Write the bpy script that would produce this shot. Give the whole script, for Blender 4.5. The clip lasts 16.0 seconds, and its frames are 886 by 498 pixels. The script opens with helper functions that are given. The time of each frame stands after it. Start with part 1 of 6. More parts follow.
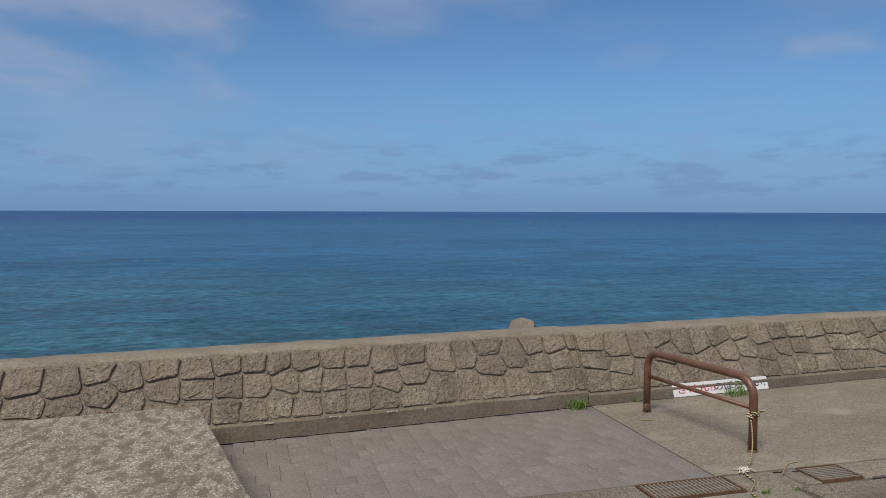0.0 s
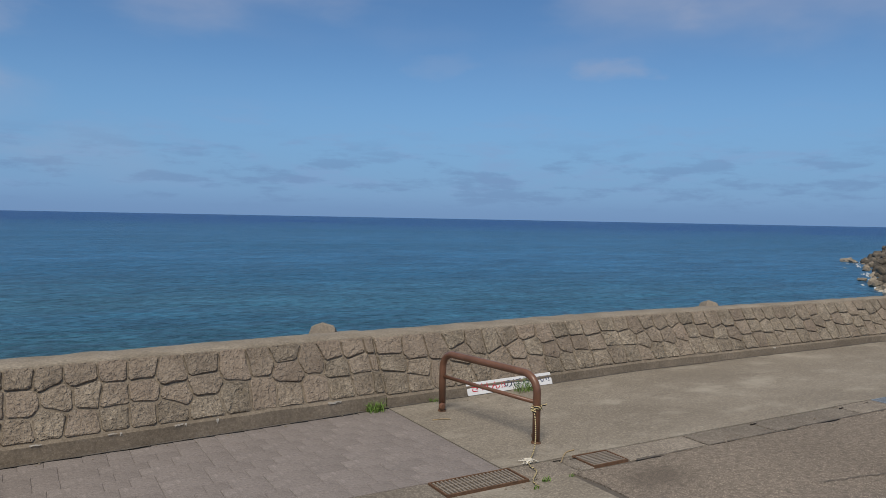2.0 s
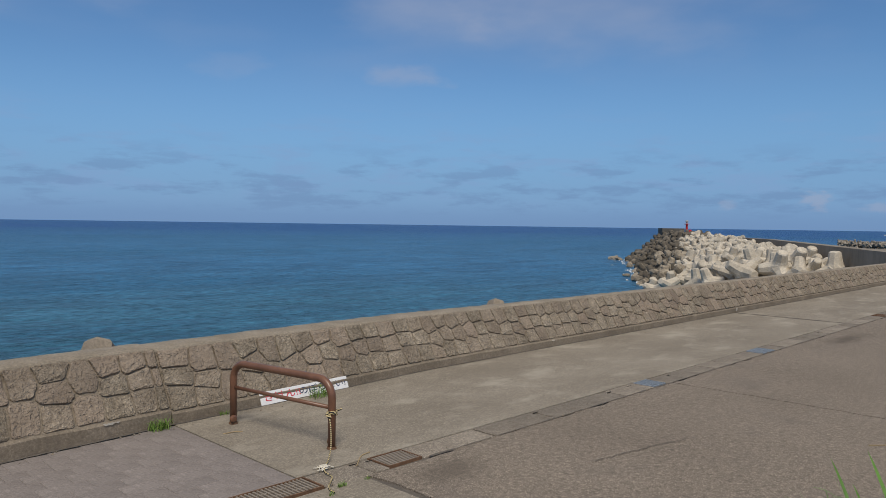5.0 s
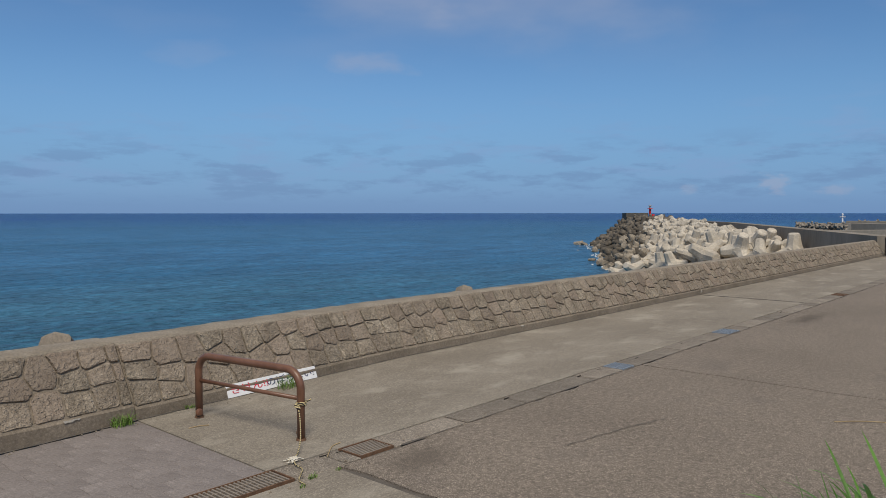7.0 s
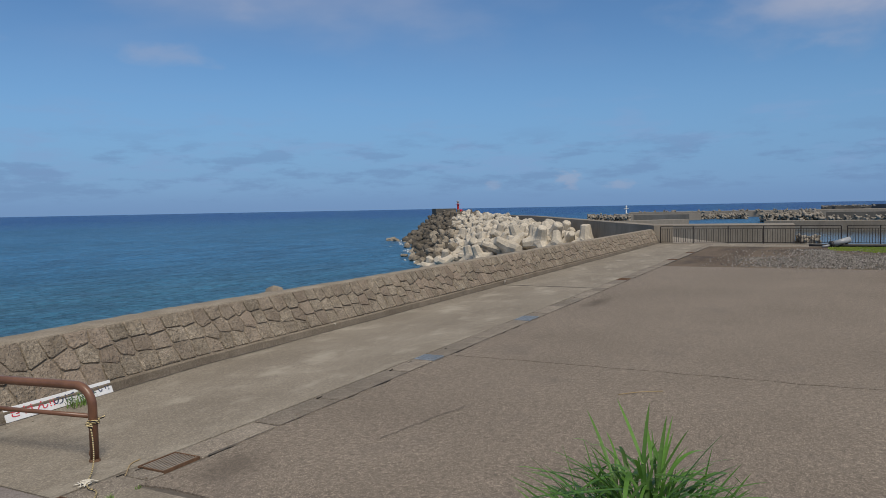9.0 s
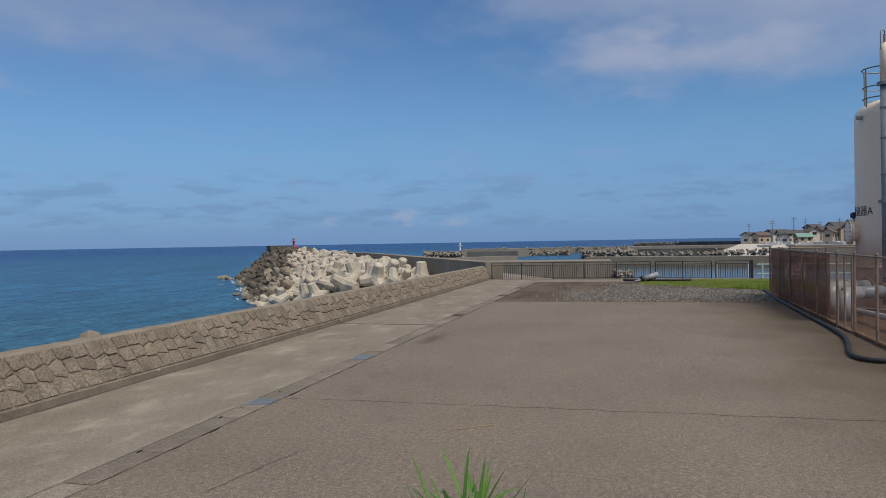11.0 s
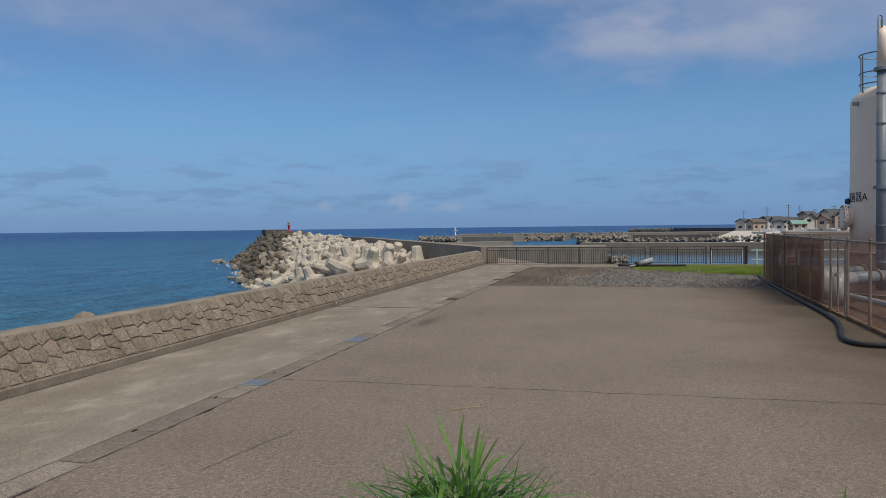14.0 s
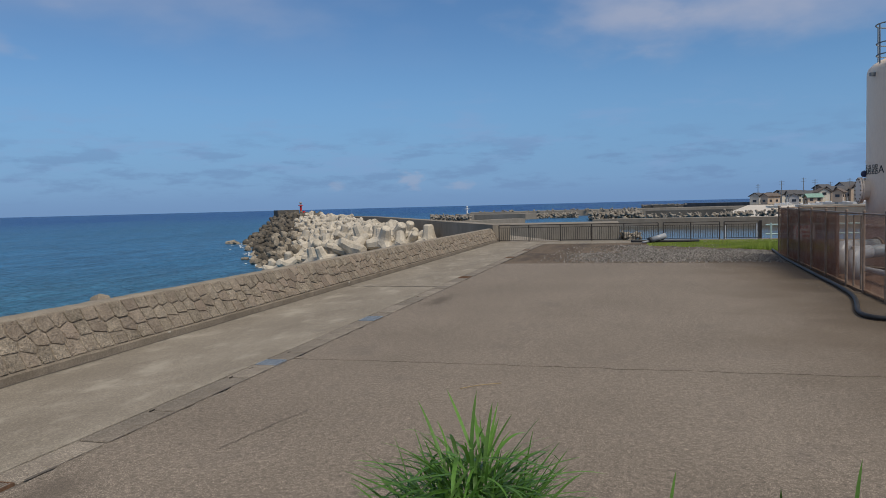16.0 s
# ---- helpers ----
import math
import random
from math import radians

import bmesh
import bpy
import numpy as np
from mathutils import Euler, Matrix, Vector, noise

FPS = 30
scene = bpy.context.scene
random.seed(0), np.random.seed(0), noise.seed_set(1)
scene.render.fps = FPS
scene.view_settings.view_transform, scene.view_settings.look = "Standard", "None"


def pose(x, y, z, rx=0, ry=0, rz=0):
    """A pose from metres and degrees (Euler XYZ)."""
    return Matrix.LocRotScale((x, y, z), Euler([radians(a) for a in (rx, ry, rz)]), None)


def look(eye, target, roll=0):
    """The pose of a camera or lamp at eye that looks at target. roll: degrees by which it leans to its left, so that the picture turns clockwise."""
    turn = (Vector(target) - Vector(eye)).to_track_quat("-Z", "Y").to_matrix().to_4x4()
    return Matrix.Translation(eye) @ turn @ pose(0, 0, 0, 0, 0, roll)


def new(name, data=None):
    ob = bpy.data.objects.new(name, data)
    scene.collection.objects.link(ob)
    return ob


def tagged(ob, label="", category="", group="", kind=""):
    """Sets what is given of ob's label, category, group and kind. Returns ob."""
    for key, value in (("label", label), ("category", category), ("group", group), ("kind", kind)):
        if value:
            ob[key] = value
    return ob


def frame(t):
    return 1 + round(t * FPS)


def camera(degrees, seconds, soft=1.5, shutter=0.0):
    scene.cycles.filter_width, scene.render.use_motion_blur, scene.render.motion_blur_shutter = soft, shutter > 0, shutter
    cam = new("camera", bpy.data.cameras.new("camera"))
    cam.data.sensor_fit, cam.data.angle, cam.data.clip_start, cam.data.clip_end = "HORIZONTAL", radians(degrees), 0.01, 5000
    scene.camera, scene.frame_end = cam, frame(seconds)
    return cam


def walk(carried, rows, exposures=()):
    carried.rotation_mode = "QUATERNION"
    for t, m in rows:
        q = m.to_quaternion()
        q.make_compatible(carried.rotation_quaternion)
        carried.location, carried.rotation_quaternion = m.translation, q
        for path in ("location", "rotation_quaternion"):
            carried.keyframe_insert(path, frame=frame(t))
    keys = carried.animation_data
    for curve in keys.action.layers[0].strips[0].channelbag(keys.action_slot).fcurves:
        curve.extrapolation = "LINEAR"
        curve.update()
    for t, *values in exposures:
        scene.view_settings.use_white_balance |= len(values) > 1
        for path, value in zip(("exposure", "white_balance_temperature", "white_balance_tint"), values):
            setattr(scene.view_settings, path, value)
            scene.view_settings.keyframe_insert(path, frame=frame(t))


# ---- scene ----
# ---- camera ----
CAM = camera(62.2, 16.0, soft=0.6)
# seconds, eye x, y, z, heading (from +y towards +x), pitch, roll
PATH = [
    (0, -0.000, 0.000, 2.500, 15.200, -2.979, 0.16),
    (0.5, 0.042, 0.003, 2.482, 18.230, -2.912, 0.13),
    (1, 0.074, 0.017, 2.466, 21.962, -2.936, 0.21),
    (1.5, 0.092, 0.006, 2.492, 26.863, -2.736, 0.76),
    (2, 0.100, -0.031, 2.493, 30.142, -2.433, 1.10),
    (2.5, 0.121, -0.003, 2.472, 33.065, -2.184, 1.85),
    (3, 0.129, -0.012, 2.486, 35.410, -1.938, 1.90),
    (3.5, 0.139, -0.021, 2.486, 37.679, -1.515, 1.40),
    (4, 0.110, -0.027, 2.493, 40.472, -1.212, 0.87),
    (4.5, 0.110, -0.035, 2.490, 44.800, -1.437, 0.72),
    (4.7, 0.151, -0.037, 2.498, 45.415, -1.678, 0.81),
    (6.8, 0.187, 0.022, 2.484, 47.704, -2.663, -0.15),
    (7, 0.231, 0.061, 2.472, 48.469, -2.853, -0.02),
    (7.5, 0.248, 0.052, 2.468, 50.877, -3.030, -0.44),
    (8, 0.250, 0.048, 2.480, 53.905, -3.033, -0.83),
    (8.5, 0.256, 0.035, 2.468, 58.276, -3.266, -0.90),
    (9, 0.250, -0.018, 2.472, 62.932, -3.192, -1.08),
    (9.5, 0.238, -0.044, 2.495, 67.916, -2.656, -0.95),
    (10, 0.180, -0.085, 2.499, 72.221, -1.877, -0.76),
    (10.2, 0.188, -0.068, 2.517, 73.782, -1.736, -1.03),
    (12.3, 0.226, -0.069, 2.481, 76.216, -0.185, -1.00),
    (12.5, 0.228, -0.068, 2.473, 75.935, -0.248, -0.84),
    (13, 0.204, -0.073, 2.472, 76.004, -0.736, -0.81),
    (13.5, 0.216, -0.061, 2.469, 76.203, -1.232, -0.89),
    (14, 0.217, -0.067, 2.466, 75.988, -1.717, -0.69),
    (14.5, 0.204, -0.077, 2.469, 75.663, -2.406, -0.82),
    (15, 0.205, -0.093, 2.475, 75.727, -2.859, -1.12),
    (15.5, 0.219, -0.084, 2.464, 75.454, -3.269, -1.33),
    (16, 0.229, -0.068, 2.465, 75.013, -3.383, -1.46),
]


def aim(x, y, z, head, pitch, roll):
    h, p = radians(head), radians(pitch)
    return look((x, y, z), (x + math.sin(h) * math.cos(p), y + math.cos(h) * math.cos(p), z + math.sin(p)), roll)


walk(CAM, [(r[0], aim(*r[1:])) for r in PATH])

# ---- world, sun, exposure ----
SUN_ELEV, SUN_HEAD = radians(54), radians(220)   # heading from +y towards +x
scene.view_settings.exposure = 0.0
world = bpy.data.worlds.new("sky")
scene.world = world
world.use_nodes = True
wn, wl = world.node_tree.nodes, world.node_tree.links
wn.clear()


def wnode(kind, **kw):
    n = wn.new(kind)
    for k, v in kw.items():
        n.inputs[k].default_value = v
    return n


sky = wn.new("ShaderNodeTexSky")
sky.sky_type = "NISHITA"
sky.sun_disc = False
sky.sun_elevation, sky.sun_rotation = SUN_ELEV, SUN_HEAD
sky.altitude, sky.air_density, sky.dust_density, sky.ozone_density = 0, 1.0, 0.15, 5.0
coord = wn.new("ShaderNodeTexCoord")
sep = wn.new("ShaderNodeSeparateXYZ")
wl.new(coord.outputs["Generated"], sep.inputs[0])


def wmath(op, a, b=None, clamp=False):
    n = wn.new("ShaderNodeMath")
    n.operation, n.use_clamp = op, clamp
    for i, v in enumerate((a, b)):
        if v is None:
            continue
        if isinstance(v, (int, float)):
            n.inputs[i].default_value = v
        else:
            wl.new(v, n.inputs[i])
    return n.outputs[0]


def wramp(value, lo, hi, out0=0.0, out1=1.0):
    n = wn.new("ShaderNodeMapRange")
    n.interpolation_type = "SMOOTHSTEP"
    n.inputs["From Min"].default_value, n.inputs["From Max"].default_value = lo, hi
    n.inputs["To Min"].default_value, n.inputs["To Max"].default_value = out0, out1
    wl.new(value, n.inputs["Value"])
    return n.outputs["Result"]


def cloud_noise(sx, sz, offset, detail, rough):
    mp = wn.new("ShaderNodeMapping")
    mp.inputs["Scale"].default_value = (sx, sx, sz)
    mp.inputs["Location"].default_value = offset
    wl.new(coord.outputs["Generated"], mp.inputs[0])
    n = wnode("ShaderNodeTexNoise", Scale=1.0, Detail=detail, Roughness=rough)
    wl.new(mp.outputs[0], n.inputs["Vector"])
    return n.outputs["Fac"]


up = sep.outputs["Z"]
# a low bank of small broken clouds, thin high veils, and a faint haze line at the horizon
low = wramp(cloud_noise(11, 52, (1.3, 0.4, 0.2), 8, 0.62), 0.475, 0.63)
low = wmath("MULTIPLY", low, wmath("MULTIPLY", wramp(up, 0.004, 0.03), wramp(up, 0.06, 0.12, 1, 0)))
wisp = wramp(cloud_noise(9, 40, (4.3, 1.4, 0.9), 7, 0.6), 0.50, 0.68)
wisp = wmath("MULTIPLY", wisp, wmath("MULTIPLY", wramp(up, 0.015, 0.05), wramp(up, 0.09, 0.17, 1, 0)))
veil = wramp(cloud_noise(2.2, 7, (0.0, 3.1, 1.0), 5, 0.5), 0.44, 0.74)
veil = wmath("MULTIPLY", veil, wramp(up, 0.14, 0.30))
haze = wramp(up, 0.0, 0.20, 1, 0)
murk = wramp(up, 0.0, 0.035, 1, 0)


def bank(head, elev, wide, strength, flat=2.2, ragged=2.2, grain=5.0):
    """One soft cloud mass at a heading and elevation."""
    h, e = radians(head), radians(elev)
    d = wn.new("ShaderNodeVectorMath")
    d.operation = "DISTANCE"
    s = wn.new("ShaderNodeVectorMath")
    s.operation = "MULTIPLY"
    wl.new(coord.outputs["Generated"], s.inputs[0])
    s.inputs[1].default_value = (1, 1, flat)
    wl.new(s.outputs[0], d.inputs[0])
    d.inputs[1].default_value = (math.sin(h) * math.cos(e), math.cos(h) * math.cos(e), flat * math.sin(e))
    edge = wmath("ADD", d.outputs["Value"], wmath("MULTIPLY", wmath("SUBTRACT", cloud_noise(grain, grain * 2.4, (2.0, 1.0, 5.0), 5, 0.52), 0.5), -wide * ragged))
    return wmath("MULTIPLY", wramp(edge, wide * 0.15, wide, 1, 0), strength)


total = wmath("MULTIPLY", veil, 0.40)
for b in ((96, 17, 0.30, 0.50, 2.2, 2.4), (89, 13.5, 0.14, 0.34, 2.6, 2.8, 7.0), (95, 12.5, 0.13, 0.34, 2.6, 2.8, 7.0),
          (-10, 15, 0.26, 0.60, 2.2, 2.4), (-14, 10.5, 0.14, 0.36, 3.5, 2.4), (-9, 6.5, 0.22, 0.24, 2.2, 2.0), (6, 4.0, 0.14, 0.14, 2.6, 2.4), (10, 16.5, 0.22, 0.36, 3.0, 2.2),
          (43, 11.3, 0.06, 0.36, 3.2, 2.6, 12.0), (42, 15.6, 0.12, 0.30, 3.0, 2.2), (30, 11.5, 0.05, 0.14, 2.6, 2.4, 14.0),
          (59, 15.5, 0.20, 0.26, 2.6, 2.2), (72.8, 2.0, 0.026, 0.5, 2.0, 3.2, 40.0), (76.6, 1.5, 0.026, 0.40, 2.8, 2.6, 40.0),
          (66.8, 1.9, 0.018, 0.30, 1.6, 3.0, 40.0)):
    total = wmath("ADD", total, bank(*b))
total = wmath("MINIMUM", total, 0.85)


def wmix(fac, a, b):
    n = wn.new("ShaderNodeMix")
    n.data_type = "RGBA"
    if isinstance(fac, float):
        n.inputs[0].default_value = fac
    else:
        wl.new(fac, n.inputs[0])
    for i, v in ((6, a), (7, b)):
        if isinstance(v, tuple):
            n.inputs[i].default_value = (*v, 1)
        else:
            wl.new(v, n.inputs[i])
    return n.outputs[2]


SKY_K = 0.085
hazed = wmix(wmath("MULTIPLY", haze, 0.8), sky.outputs[0], (2.1, 3.4, 6.0))
hazed = wmix(wmath("MULTIPLY", murk, 0.45), hazed, (2.35, 3.2, 5.0))
hazed = wmix(wmath("MULTIPLY", wisp, 0.55), hazed, (3.6, 4.5, 6.4))
hazed = wmix(wmath("MULTIPLY", low, 0.42), hazed, (2.3, 2.95, 4.6))
tint = wn.new("ShaderNodeMix")
tint.data_type, tint.blend_type = "RGBA", "MULTIPLY"
tint.inputs[0].default_value = 1.0
wl.new(hazed, tint.inputs[6])
tint.inputs[7].default_value = (0.72, 0.92, 1.07, 1)
hazed = tint.outputs[2]
clouded = wmix(total, hazed, (4.0, 4.55, 6.1))
# thin bright cloud spreads overhead, above the view
clouded = wmix(wmath("MULTIPLY", wramp(up, 0.36, 0.62), 0.72), clouded, (5.0, 4.95, 5.1))
bgn = wnode("ShaderNodeBackground", Strength=SKY_K)
wl.new(clouded, bgn.inputs["Color"])
wout = wn.new("ShaderNodeOutputWorld")
wl.new(bgn.outputs[0], wout.inputs[0])

sun = new("sun", bpy.data.lights.new("sun", "SUN"))
sun.data.energy, sun.data.angle, sun.data.color = 2.75, radians(24), (1.0, 0.91, 0.78)
sd = Vector((math.sin(SUN_HEAD) * math.cos(SUN_ELEV), math.cos(SUN_HEAD) * math.cos(SUN_ELEV), math.sin(SUN_ELEV)))
sun.matrix_world = look(sd * 50, (0, 0, 0))


# ---- materials ----
def material(name, c1, c2, scale=3.0, rough=0.85, bump=0.3, grain=80.0, grain_mix=0.35, bump_size=0.01, metal=0.0,
             vary=0.0, spots=None, stretch=(1, 1, 1), spec=0.3, island=False, chisel=None, speck=None, tone=None):
    """Two colours mixed by a broad noise, a fine grain over it, optional stains, bump at grain size."""
    m = bpy.data.materials.new(name)
    m.use_nodes = True
    nt = m.node_tree
    b = nt.nodes["Principled BSDF"]
    b.inputs["Roughness"].default_value, b.inputs["Metallic"].default_value = rough, metal
    b.inputs["Specular IOR Level"].default_value = spec
    tc = nt.nodes.new("ShaderNodeTexCoord")
    mp = nt.nodes.new("ShaderNodeMapping")
    mp.inputs["Scale"].default_value = stretch
    nt.links.new(tc.outputs["Object"], mp.inputs[0])

    def tex(s, d=6, r=0.6):
        n = nt.nodes.new("ShaderNodeTexNoise")
        n.inputs["Scale"].default_value, n.inputs["Detail"].default_value, n.inputs["Roughness"].default_value = s, d, r
        nt.links.new(mp.outputs[0], n.inputs["Vector"])
        return n.outputs["Fac"]

    def mix(f, a, c, mode="MIX"):
        n = nt.nodes.new("ShaderNodeMix")
        n.data_type, n.blend_type = "RGBA", mode
        if isinstance(f, float):
            n.inputs[0].default_value = f
        else:
            nt.links.new(f, n.inputs[0])
        for i, v in ((6, a), (7, c)):
            if isinstance(v, tuple):
                n.inputs[i].default_value = (*v, 1)
            else:
                nt.links.new(v, n.inputs[i])
        return n.outputs[2]

    def remap(v, lo, hi, o0=0.0, o1=1.0):
        n = nt.nodes.new("ShaderNodeMapRange")
        n.inputs["From Min"].default_value, n.inputs["From Max"].default_value = lo, hi
        n.inputs["To Min"].default_value, n.inputs["To Max"].default_value = o0, o1
        nt.links.new(v, n.inputs["Value"])
        return n.outputs["Result"]

    col = mix(remap(tex(scale), 0.35, 0.65), c1, c2)
    g = tex(grain, 3, 0.7)
    gv = remap(g, 0.3, 0.7, 1 - grain_mix, 1 + grain_mix)
    comb = nt.nodes.new("ShaderNodeCombineColor")
    for i in range(3):
        nt.links.new(gv, comb.inputs[i])
    col = mix(1.0, col, comb.outputs[0], "MULTIPLY")
    if speck:
        vo = nt.nodes.new("ShaderNodeTexVoronoi")
        vo.inputs["Scale"].default_value = speck[0]
        nt.links.new(mp.outputs[0], vo.inputs["Vector"])
        sp = nt.nodes.new("ShaderNodeSeparateColor")
        nt.links.new(vo.outputs["Color"], sp.inputs[0])
        pw = nt.nodes.new("ShaderNodeMath")
        pw.operation = "POWER"
        nt.links.new(sp.outputs[0], pw.inputs[0])
        pw.inputs[1].default_value = 3.0
        sv = remap(pw.outputs[0], 0.0, 1.0, speck[1], speck[2])
        cs = nt.nodes.new("ShaderNodeCombineColor")
        for i in range(3):
            nt.links.new(sv, cs.inputs[i])
        col = mix(1.0, col, cs.outputs[0], "MULTIPLY")
    if spots:
        sc, lo, hi, colour, amount = spots
        col = mix(remap(tex(sc, 8, 0.65), lo, hi, 0.0, amount), col, colour)
    if vary:
        if island:
            geo = nt.nodes.new("ShaderNodeNewGeometry")
            rnd = geo.outputs["Random Per Island"]
        else:
            rnd = nt.nodes.new("ShaderNodeObjectInfo").outputs["Random"]
        if tone:
            hue = nt.nodes.new("ShaderNodeMath")
            hue.operation = "PINGPONG"
            nt.links.new(rnd, hue.inputs[0])
            hue.inputs[1].default_value = 0.137
            col = mix(remap(hue.outputs[0], 0.05, 0.137, 0.0, 0.6), col, tone)
        rv = remap(rnd, 0, 1, 1 - vary, 1 + vary)
        c2n = nt.nodes.new("ShaderNodeCombineColor")
        for i in range(3):
            nt.links.new(rv, c2n.inputs[i])
        col = mix(1.0, col, c2n.outputs[0], "MULTIPLY")
    nt.links.new(col, b.inputs["Base Color"])
    if bump:
        bp = nt.nodes.new("ShaderNodeBump")
        bp.inputs["Strength"].default_value, bp.inputs["Distance"].default_value = bump, bump_size
        nt.links.new(g, bp.inputs["Height"])
        nt.links.new(bp.outputs[0], b.inputs["Normal"])
        if chisel:
            v = nt.nodes.new("ShaderNodeTexVoronoi")
            v.feature = "DISTANCE_TO_EDGE"
            v.inputs["Scale"].default_value = chisel[0]
            warp = nt.nodes.new("ShaderNodeVectorMath")
            warp.operation = "MULTIPLY_ADD"
            wob = nt.nodes.new("ShaderNodeTexNoise")
            wob.inputs["Scale"].default_value = chisel[0] * 0.8
            nt.links.new(mp.outputs[0], wob.inputs["Vector"])
            nt.links.new(wob.outputs["Color"], warp.inputs[0])
            warp.inputs[1].default_value = (0.25, 0.25, 0.25)
            nt.links.new(mp.outputs[0], warp.inputs[2])
            nt.links.new(warp.outputs[0], v.inputs["Vector"])
            b2 = nt.nodes.new("ShaderNodeBump")
            b2.inputs["Strength"].default_value, b2.inputs["Distance"].default_value = 1.0, chisel[1]
            nt.links.new(v.outputs["Distance"], b2.inputs["Height"])
            nt.links.new(bp.outputs[0], b2.inputs["Normal"])
            nt.links.new(b2.outputs[0], b.inputs["Normal"])
    return m


M_ASPHALT = material("asphalt", (0.170, 0.142, 0.112), (0.204, 0.171, 0.136), 0.35, 0.9, 0.0, 17, 0.30, 0.006, speck=(130, 0.72, 2.15),
                     spots=(0.7, 0.56, 0.72, (0.10, 0.085, 0.075), 0.45))
M_CONCRETE = material("worn_concrete", (0.212, 0.184, 0.145), (0.27, 0.238, 0.19), 0.8, 0.9, 0.12, 48, 0.20, 0.006, speck=(120, 0.84, 1.42),
                      spots=(1.3, 0.52, 0.66, (0.385, 0.35, 0.285), 0.65), stretch=(0.55, 1.0, 1))
M_LID = material("gutter_concrete", (0.195, 0.168, 0.135), (0.255, 0.222, 0.18), 1.6, 0.9, 0.5, 40, 0.32, 0.008, vary=0.18, speck=(105, 0.75, 1.7),
                 spots=(3.0, 0.55, 0.68, (0.12, 0.10, 0.08), 0.5))
M_PAVER = material("stamped_paver", (0.198, 0.173, 0.158), (0.25, 0.22, 0.202), 2.2, 0.8, 0.45, 30, 0.20, 0.006, vary=0.06, speck=(110, 0.92, 1.25),
                   spots=(1.3, 0.55, 0.7, (0.27, 0.238, 0.21), 0.5))
M_JOINT = material("dark_joint", (0.10, 0.088, 0.075), (0.14, 0.123, 0.105), 4, 0.95, 0.3, 60, 0.3)
M_PAVBED = material("paving_joint", (0.185, 0.162, 0.148), (0.225, 0.198, 0.18), 4, 0.95, 0.3, 60, 0.3)
STONE = dict(scale=3.0, rough=0.95, bump=0.8, grain=22, grain_mix=0.36, bump_size=0.045, chisel=(13.0, 0.022), vary=0.14, speck=(120, 0.86, 1.4), tone=(0.265, 0.205, 0.158),
             spots=(2.2, 0.54, 0.74, (0.125, 0.10, 0.078), 0.55))
M_STONE = material("cast_stone", (0.205, 0.170, 0.126), (0.315, 0.266, 0.203), **STONE)
M_STONE_FAR = material("cast_stone_joined", (0.205, 0.170, 0.126), (0.315, 0.266, 0.203), island=True, **STONE)
M_MORTAR = material("wall_core", (0.17, 0.14, 0.104), (0.235, 0.197, 0.15), 5, 0.95, 0.7, 40, 0.3, 0.01)
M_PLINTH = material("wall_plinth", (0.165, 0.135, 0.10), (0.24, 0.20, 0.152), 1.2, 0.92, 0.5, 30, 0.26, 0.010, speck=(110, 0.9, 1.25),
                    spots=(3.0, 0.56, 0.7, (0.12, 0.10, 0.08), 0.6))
M_COPING = material("wall_top", (0.23, 0.195, 0.148), (0.31, 0.268, 0.21), 2.5, 0.92, 0.9, 38, 0.35, 0.012,
                    spots=(5.0, 0.55, 0.7, (0.18, 0.15, 0.12), 0.5))
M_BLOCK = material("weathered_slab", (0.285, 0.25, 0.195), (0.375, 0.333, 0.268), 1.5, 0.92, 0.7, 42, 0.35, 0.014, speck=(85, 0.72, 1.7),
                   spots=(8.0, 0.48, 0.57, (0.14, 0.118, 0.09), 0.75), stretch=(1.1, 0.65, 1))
M_PALE = material("new_concrete", (0.42, 0.372, 0.296), (0.56, 0.505, 0.415), 0.7, 0.9, 0.5, 10, 0.18, 0.04, vary=0.14,
                  spots=(1.3, 0.54, 0.72, (0.28, 0.24, 0.185), 0.6))
M_OLD = material("sea_worn_concrete", (0.072, 0.061, 0.047), (0.135, 0.116, 0.09), 0.9, 0.95, 0.6, 10, 0.25, 0.04, vary=0.25,
                 spots=(1.2, 0.55, 0.72, (0.06, 0.052, 0.045), 0.7))
M_WALLBLOCK = material("brown_block_concrete", (0.20, 0.165, 0.125), (0.30, 0.255, 0.20), 2.0, 0.95, 0.8, 30, 0.3, 0.02)
M_ROCK = material("broken_rock", (0.22, 0.185, 0.14), (0.33, 0.285, 0.22), 1.2, 0.95, 0.7, 8, 0.25, 0.05, vary=0.25)
M_OLD_J = material("sea_worn_concrete_far", (0.09, 0.077, 0.06), (0.165, 0.142, 0.112), 0.6, 0.95, 0.6, 8, 0.25, 0.04, vary=0.3, island=True)
M_QUAY = material("quay_concrete", (0.215, 0.186, 0.147), (0.285, 0.25, 0.203), 0.15, 0.9, 0.3, 3, 0.12, 0.03,
                  spots=(0.35, 0.56, 0.7, (0.15, 0.132, 0.108), 0.45), stretch=(1, 1, 0.35))
M_QUAY_DARK = material("wet_quay_concrete", (0.085, 0.08, 0.07), (0.15, 0.135, 0.115), 0.12, 0.9, 0.3, 3, 0.15, 0.03, stretch=(1, 1, 0.3))
M_BROWN = material("brown_painted_steel", (0.14, 0.066, 0.038), (0.20, 0.096, 0.056), 6, 0.36, 0.15, 120, 0.12, 0.001, spec=0.5,
                   spots=(9, 0.62, 0.75, (0.10, 0.05, 0.03), 0.5))
